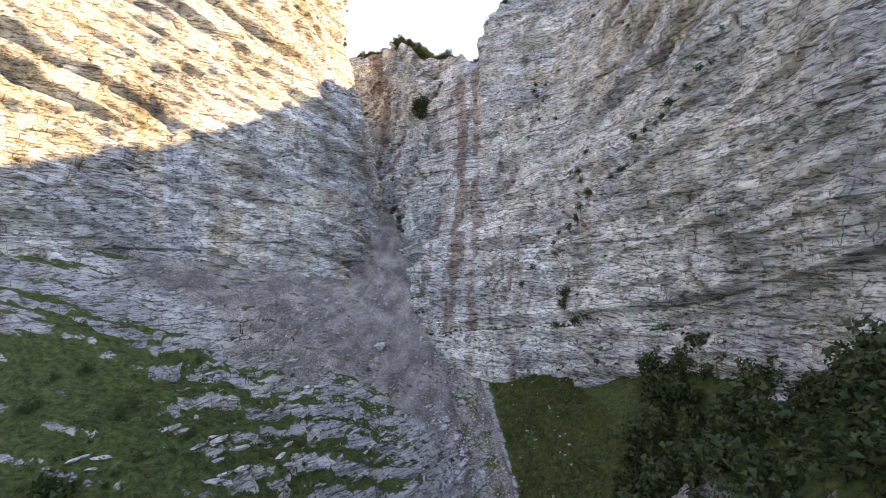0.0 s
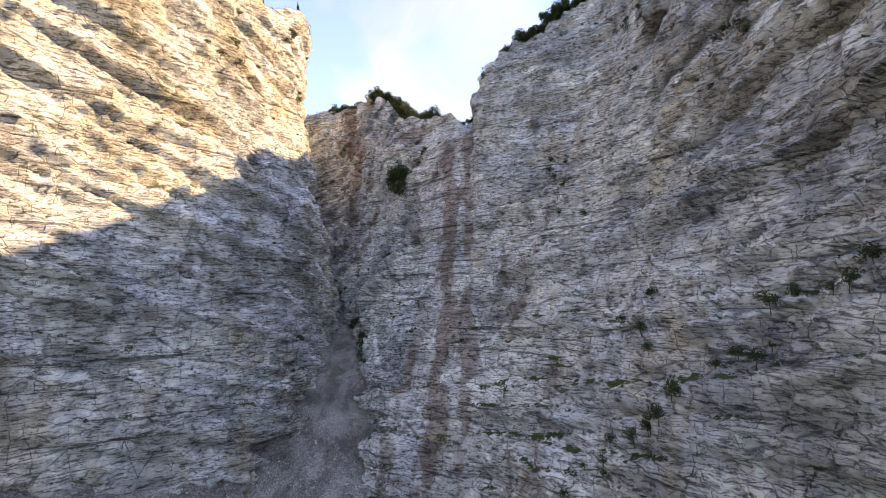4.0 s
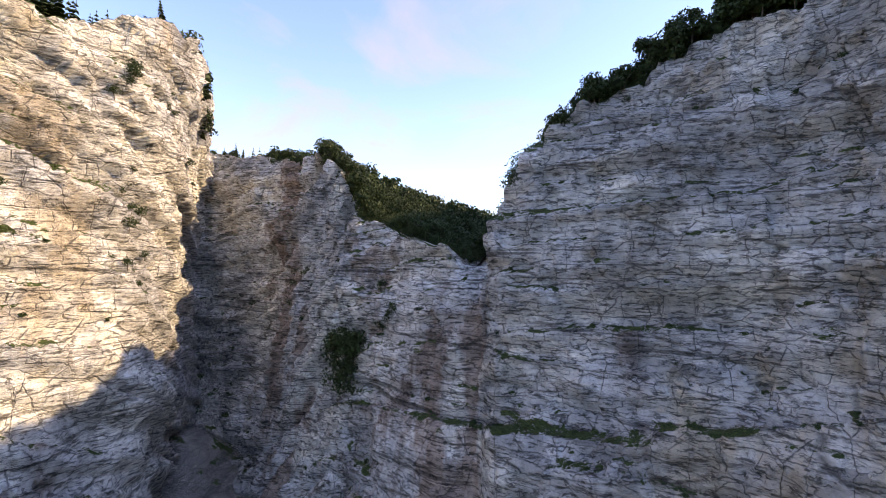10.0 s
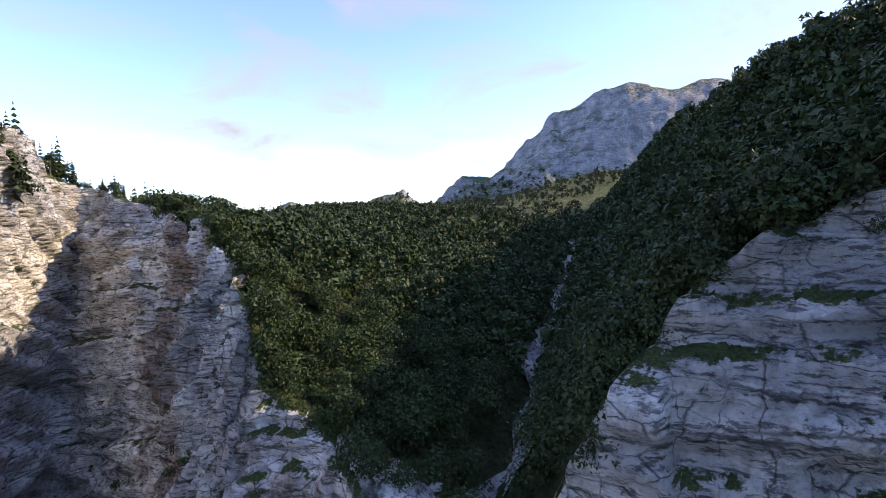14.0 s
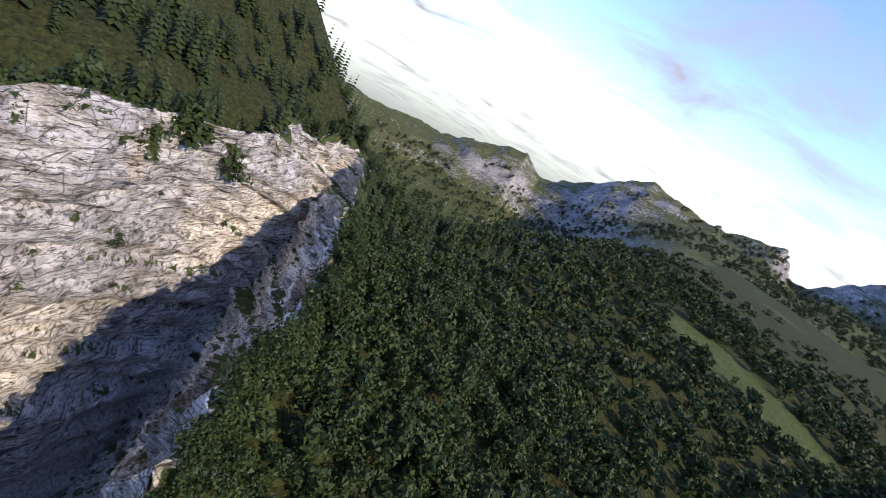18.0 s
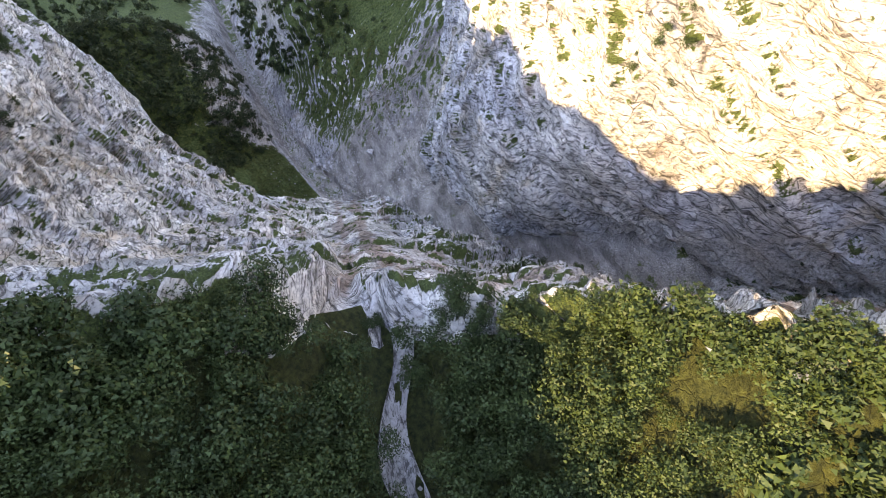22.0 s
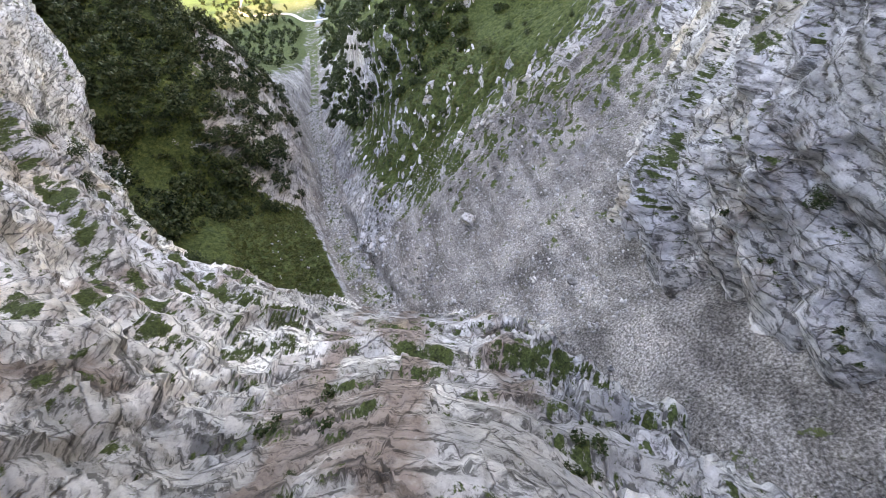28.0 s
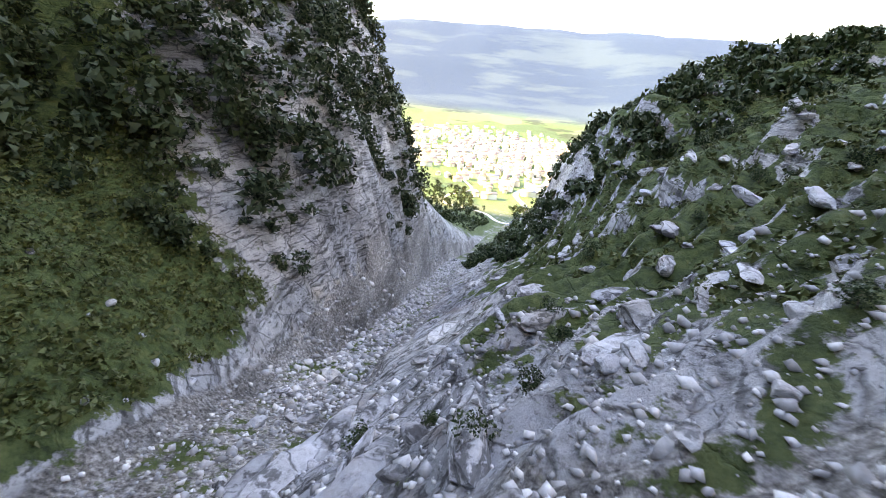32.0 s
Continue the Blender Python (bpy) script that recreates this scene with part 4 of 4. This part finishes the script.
def lay(name, meshes, x, y, size, label, category, group, turn=None, tip=0.0, sink=0.1):
    z = float(ground(np.array(x), np.array(y)))
    if off_lane(x, y, z) < 3.5 + size:
        return None
    me = meshes[int(rng.integers(0, len(meshes)))]
    ob = new(name, me)
    yaw = rng.random() * 360 if turn is None else turn + rng.normal(0, 14)
    ob.matrix_basis = pose(x, y, z - sink * size, tip + rng.normal(0, 6), rng.normal(0, 8), yaw) @ Matrix.Diagonal((size, size * rng.uniform(0.8, 1.2), size * rng.uniform(0.8, 1.3), 1))
    return tagged(ob, label, category, group)


lay("boulder", BOULDERS, 6, -1, 3.2, "large pale limestone boulder lying on the scree fan", "boulder", "boulders on the scree")
lay("boulder", BOULDERS, -93, -50, 5.0, "huge white limestone block fallen below the wall", "boulder", "boulders on the scree")
for k in range(105):
    y = rng.uniform(-60, 60)
    e = abs(rng.normal(0, 1)) * 42 - 4
    x = float(axis_x(y)) - e
    lay("boulder", BOULDERS, x, y, float(np.clip(rng.lognormal(-0.75, 0.55), 0.2, 1.8)), "broken pale limestone boulder on grey scree", "boulder", "boulders on the scree")
for k in range(70):
    y = rng.uniform(-230, -40)
    lay("boulder", BOULDERS, float(axis_x(y)) + rng.normal(0, 2.4), y, float(np.clip(rng.lognormal(-0.5, 0.5), 0.3, 1.8)), "pale washed boulder in the stony gully bed", "boulder", "boulders in the gully")
for k in range(290):
    y = rng.uniform(-160, -14)
    e = rng.uniform(9, 75)
    if y > -30 and e > 26:
        continue
    lay("rock_slab", SLABS, float(axis_x(y)) - e, y, rng.uniform(0.5, 1.5), "grey limestone slab bedded in the turf of the slope", "rock slab", "rock slabs on the slope", turn=62, tip=-8, sink=0.2)
for k in range(16):
    lay("rock_slab", SLABS, 36 + rng.normal(0, 5), -32 + rng.normal(0, 7), rng.uniform(0.8, 1.7), "rounded limestone slab cropping out beside the gully", "rock slab", "rock slabs on the slope", turn=70, tip=6, sink=0.05)
for k in range(40):
    y = rng.uniform(-48, 4)
    lay("boulder", BOULDERS, float(axis_x(y)) + rng.uniform(6, 26), y, rng.uniform(0.25, 0.7), "small white limestone block on the grassy bank", "boulder", "boulders on the bank")

for k in range(90):
    y = rng.uniform(-34, 24)
    lay("boulder", BOULDERS, float(axis_x(y)) - rng.uniform(-3, 16), y, float(np.clip(rng.lognormal(-0.35, 0.45), 0.4, 1.9)), "white broken limestone block heaped in the gully bed", "boulder", "boulders in the gully", sink=0.05)

# gravel and cobbles: one mesh
OCTA_V = np.array([(1, 0, 0), (-1, 0, 0), (0, 1, 0), (0, -1, 0), (0, 0, 1), (0, 0, -1)], float)
OCTA_F = np.array([(0, 2, 4), (2, 1, 4), (1, 3, 4), (3, 0, 4), (2, 0, 5), (1, 2, 5), (3, 1, 5), (0, 3, 5)])
gy_ = np.concatenate([rng.uniform(-45, 50, 17000), rng.uniform(-240, -45, 9000)])
ge_ = np.concatenate([np.abs(rng.normal(0, 1, 17000)) * 36 - 6, rng.normal(0, 3.0, 9000)])
gx_ = axis_x(gy_) - ge_
count = len(gx_)
size_ = np.clip(rng.lognormal(-1.9, 0.55, count), 0.06, 0.6) * np.where(gy_ < -45, 1.5, 1.0)
stones = OCTA_V[None] * (0.6 + 0.6 * rng.random((count, 6, 1)))
ang_ = rng.random(count) * 6.283
c_, s_2 = np.cos(ang_)[:, None], np.sin(ang_)[:, None]
sx, sy, sz_ = stones[..., 0] * 1.2, stones[..., 1] * 0.85 + 0.35 * stones[..., 2], stones[..., 2] * 0.7
stones = np.stack([sx * c_ - sy * s_2, sx * s_2 + sy * c_, sz_], -1) * size_[:, None, None]
stones = stones + np.stack([gx_, gy_, ground(gx_, gy_) + 0.15 * size_], -1)[:, None]
gravel_m, n, l, b = material("gravel", 0.9)
geo = n.new("ShaderNodeNewGeometry")
col = ramp(n, l, geo.outputs["Random Per Island"], (0.0, (0.26, 0.255, 0.25)), (0.6, (0.46, 0.45, 0.45)), (1.0, (0.72, 0.70, 0.68)))
l.new(mix(n, l, 0.6, col, ramp(n, l, noise_node(n, l, geo.outputs["Position"], 6, 4), (0.3, grey(0.6)), (0.7, grey(1.1))), "MULTIPLY"), b.inputs["Base Color"])
gravel = raw_mesh("gravel", stones.reshape(-1, 3), (OCTA_F[None] + (np.arange(count) * 6)[:, None, None]).reshape(-1, 3), gravel_m)
tagged(gravel, "loose pale limestone gravel and cobbles in the gully", "gravel", kind="stuff")

# low bushes between the slabs and on the scree
for cx, cy, many, spread, size in ((5, -20, 7, 3, 0.45), (26, -34, 9, 4, 0.5), (33, 7, 5, 3, 0.4), (-18, -45, 8, 9, 0.5), (14, -62, 10, 9, 0.6), (-6, -88, 12, 10, 0.9), (-30, -80, 12, 14, 0.9)):
    for _ in range(many):
        x, y = cx + rng.normal(0, spread), cy + rng.normal(0, spread)
        plant(BUSHES, x, y, float(ground(np.array(x), np.array(y))) - 0.15, size * rng.uniform(0.5, 1.2))

# grass blades as tufts on the banks
ty = np.concatenate([rng.uniform(-70, 16, 5200), rng.uniform(-130, -20, 4200)])
te = np.concatenate([-rng.uniform(5, 34, 5200), rng.uniform(12, 80, 4200)])
tx = axis_x(ty) - te
turf_here, _, _ = zones(tx, ty)
ok = (turf_here > 0.5) & inside(tx, ty, rim_poly)
tx, ty = tx[ok], ty[ok]
blades = [quads_cloud(np.array([(0, 0, 0.2)]), np.array([0.5]), 12, 0.22, 0.5, 800 + k, True) for k in range(3)]
GRASS = leaf_material("grass_blades", (0.045, 0.062, 0.016), (0.12, 0.135, 0.04), 0.1)
tufts = wood("grass", "rough grass tufts and herbs on the steep banks", blades, tx, ty, ground(tx, ty), rng.uniform(0.6, 1.6, len(tx)), GRASS)

# the stream bed that comes down through the forest to the notch
bed_y = np.linspace(118, 420, 150)
bed_x = 41 + (bed_y - 130) * 0.27 + 2.5 * np.sin(bed_y * 0.09) + 1.5 * np.sin(bed_y * 0.23)
bed_o = np.linspace(-1, 1, 9)
BX = bed_x[:, None] + bed_o[None, :] * (2.6 + 1.2 * fbm(bed_y, 0 * bed_y, 0 * bed_y, 0.1, 3, 0.5, 131))[:, None]
BY = np.broadcast_to(bed_y[:, None], BX.shape) + 0.4 * fbm(BX, BX, 0, 0.6, 2, 0.5, 132)
BZ = rim_upland(BX, BY) - 0.9 + 1.3 * fbm(BX, BY, 0, 0.45, 4, 0.6, 133) + 0.5 * bed_o[None, :] ** 2
stream = sheet("stream_bed", np.stack([BX, BY, BZ], -1), BOULDER_ROCK)
tagged(stream, "narrow stony stream bed running down through the forest", "stream bed", kind="structure")
for k in range(70):
    y = 122 + 200 * rng.random() ** 1.6
    x = float(np.interp(y, bed_y, bed_x)) + rng.normal(0, 1.5)
    z = float(rim_upland(np.array(x), np.array(y))) - 0.6
    if off_lane(x, y, z) < 6:
        continue
    ob = new("boulder", BOULDERS[int(rng.integers(0, 7))])
    size = rng.uniform(0.4, 1.3)
    ob.matrix_basis = pose(x, y, z, rng.normal(0, 10), rng.normal(0, 10), rng.random() * 360) @ Matrix.Diagonal((size, size, size * rng.uniform(0.7, 1.1), 1))
    tagged(ob, "pale limestone boulder lying in the stream bed", "boulder", "boulders in the stream")

# ---- the town in the valley ----
wall_m, n, l, b = material("house_plaster", 0.9)
info = n.new("ShaderNodeObjectInfo")
geo = n.new("ShaderNodeNewGeometry")
shade = maths(n, l, "FRACT", maths(n, l, "ADD", info.outputs["Random"], geo.outputs["Random Per Island"]))
l.new(ramp(n, l, shade, (0.0, (0.72, 0.70, 0.66)), (0.6, (0.80, 0.77, 0.70)), (1.0, (0.62, 0.58, 0.52))), b.inputs["Base Color"])
roof_m, n, l, b = material("house_roof", 0.8)
info = n.new("ShaderNodeObjectInfo")
geo = n.new("ShaderNodeNewGeometry")
shade = maths(n, l, "FRACT", maths(n, l, "ADD", info.outputs["Random"], geo.outputs["Random Per Island"]))
l.new(ramp(n, l, shade, (0.0, (0.27, 0.19, 0.16)), (0.45, (0.36, 0.27, 0.23)), (0.7, (0.30, 0.29, 0.29)), (1.0, (0.46, 0.44, 0.43))), b.inputs["Base Color"])


def house_shapes(a, b2, h, r):
    """Walls with gables, and a roof with eaves and thickness."""
    walls = np.array([(-a, -b2, -2), (a, -b2, -2), (a, b2, -2), (-a, b2, -2), (-a, -b2, h), (a, -b2, h), (a, b2, h), (-a, b2, h)], float)
    wf = np.array([(0, 1, 5, 4), (1, 2, 6, 5), (2, 3, 7, 6), (3, 0, 4, 7)])
    gab = np.array([(a, -b2, h), (a, b2, h), (a, 0, h + r), (a, 0, h + r), (-a, -b2, h), (-a, b2, h), (-a, 0, h + r), (-a, 0, h + r)], float)
    o, q = a + 0.6, b2 + 0.7
    drop = 0.7 * r / b2
    roof = []
    for up in (0.0, 0.3):
        roof += [(-o, -q, h - drop + up), (o, -q, h - drop + up), (o, 0, h + r + up), (-o, 0, h + r + up), (-o, q, h - drop + up), (o, q, h - drop + up)]
    rf = np.array([(6, 7, 8, 9), (9, 8, 11, 10), (0, 3, 2, 1), (3, 4, 5, 2), (0, 1, 7, 6), (5, 4, 10, 11), (1, 2, 8, 7), (2, 5, 11, 8), (3, 0, 6, 9), (4, 3, 9, 10)])
    return np.concatenate([walls, gab]), np.concatenate([wf, [(8, 9, 10, 11), (13, 12, 15, 14)]]), np.array(roof, float), rf


HOUSES = []
for a, b2, h, r in ((6, 4.5, 5.5, 2.6), (8, 5, 6.5, 2.8), (5, 4, 4.5, 2.4), (12, 6, 9, 2.2)):
    wv, wf, rv, rf = house_shapes(a, b2, h, r)
    HOUSES.append((mesh_data("wall", wv, wf, wall_m), mesh_data("roof", rv, rf, roof_m), (wv, wf, rv, rf)))


def town_place(many):
    x = np.concatenate([rng.normal(70, 95, many), rng.uniform(-420, 520, many // 2)])
    y = np.concatenate([rng.normal(-1120, 130, many), rng.normal(-1330, 120, many // 2)])
    x, y = np.round(x / 21) * 21 + rng.normal(0, 3, len(x)), np.round(y / 24) * 24 + rng.normal(0, 3, len(y))
    _, keep = np.unique(np.stack([np.round(x / 16), np.round(y / 18)], -1), axis=0, return_index=True)
    return x[keep], y[keep]


hx, hy = town_place(900)
order = rng.permutation(len(hx))
single, rest = order[:200], order[200:]
for k in single:
    w_me, r_me, _ = HOUSES[int(rng.integers(0, 4))]
    ob = new("house")
    child("wall", w_me, ob)
    child("roof", r_me, ob)
    ob.matrix_basis = pose(hx[k], hy[k], float(ground(np.array(hx[k]), np.array(hy[k]))), 0, 0, 90 * int(rng.integers(0, 2)) + rng.normal(12, 8))
    tagged(ob, "pale plastered house with a pitched roof in the valley town", "house", "houses of the town")
for part_, mat_, name_, label_ in ((0, wall_m, "town_walls", "pale walls of the further houses of the town"), (2, roof_m, "town_roofs", "brown and grey roofs of the further houses")):
    vv, ff, base = [], [], 0
    g = np.random.default_rng(5)
    for k in rest:
        h = HOUSES[int(g.integers(0, 4))][2]
        v, f = h[part_], h[part_ + 1]
        a = 0.2 + 1.5708 * int(g.integers(0, 2)) + g.normal(0, 0.12)
        z = float(ground(np.array(hx[k]), np.array(hy[k])))
        vv.append(np.stack([v[:, 0] * math.cos(a) - v[:, 1] * math.sin(a) + hx[k], v[:, 0] * math.sin(a) + v[:, 1] * math.cos(a) + hy[k], v[:, 2] + z], -1))
        ff.append(f + base)
        base += len(v)
    tagged(raw_mesh(name_, np.concatenate(vv), np.concatenate(ff), mat_), label_, "houses", kind="stuff")


# the lane and the river that wind across the plain
def ribbon(name, pts, width, lift, mat, label, category):
    pts = np.array(pts, float)
    k = np.arange(len(pts))
    path_ = spline(k, pts, np.linspace(0, len(pts) - 1, 160))
    tan = np.gradient(path_, axis=0)
    side = np.stack([-tan[:, 1], tan[:, 0]], -1) / np.linalg.norm(tan, axis=1, keepdims=True)
    a, b2 = path_ - side * width / 2, path_ + side * width / 2
    za = np.maximum(np.maximum(ground(a[:, 0], a[:, 1]), ground(b2[:, 0], b2[:, 1])), ground(path_[:, 0], path_[:, 1])) + lift
    ob = sheet(name, np.stack([np.concatenate([a, za[:, None]], 1), np.concatenate([b2, za[:, None]], 1)]), mat)
    return tagged(ob, label, category, kind="structure")


lane_m, n, l, b = material("lane_gravel", 0.9)
l.new(ramp(n, l, noise_node(n, l, n.new("ShaderNodeNewGeometry").outputs["Position"], 0.5), (0.3, (0.42, 0.40, 0.36)), (0.7, (0.58, 0.55, 0.50))), b.inputs["Base Color"])
river_m, n, l, b = material("river_water", 0.15)
l.new(ramp(n, l, noise_node(n, l, n.new("ShaderNodeNewGeometry").outputs["Position"], 0.05), (0.3, (0.10, 0.13, 0.15)), (0.7, (0.20, 0.24, 0.26))), b.inputs["Base Color"])
ribbon("road", [(12, -545), (40, -560), (62, -610), (120, -650), (128, -720), (96, -780), (120, -860), (150, -980)], 5, 0.6, lane_m, "pale gravel lane winding across the meadows", "lane")
ribbon("river", [(28, -520), (14, -600), (2, -700), (20, -800), (-30, -900), (-60, -1050), (-160, -1250)], 9, 0.4, river_m, "narrow grey river between trees on the plain", "river")
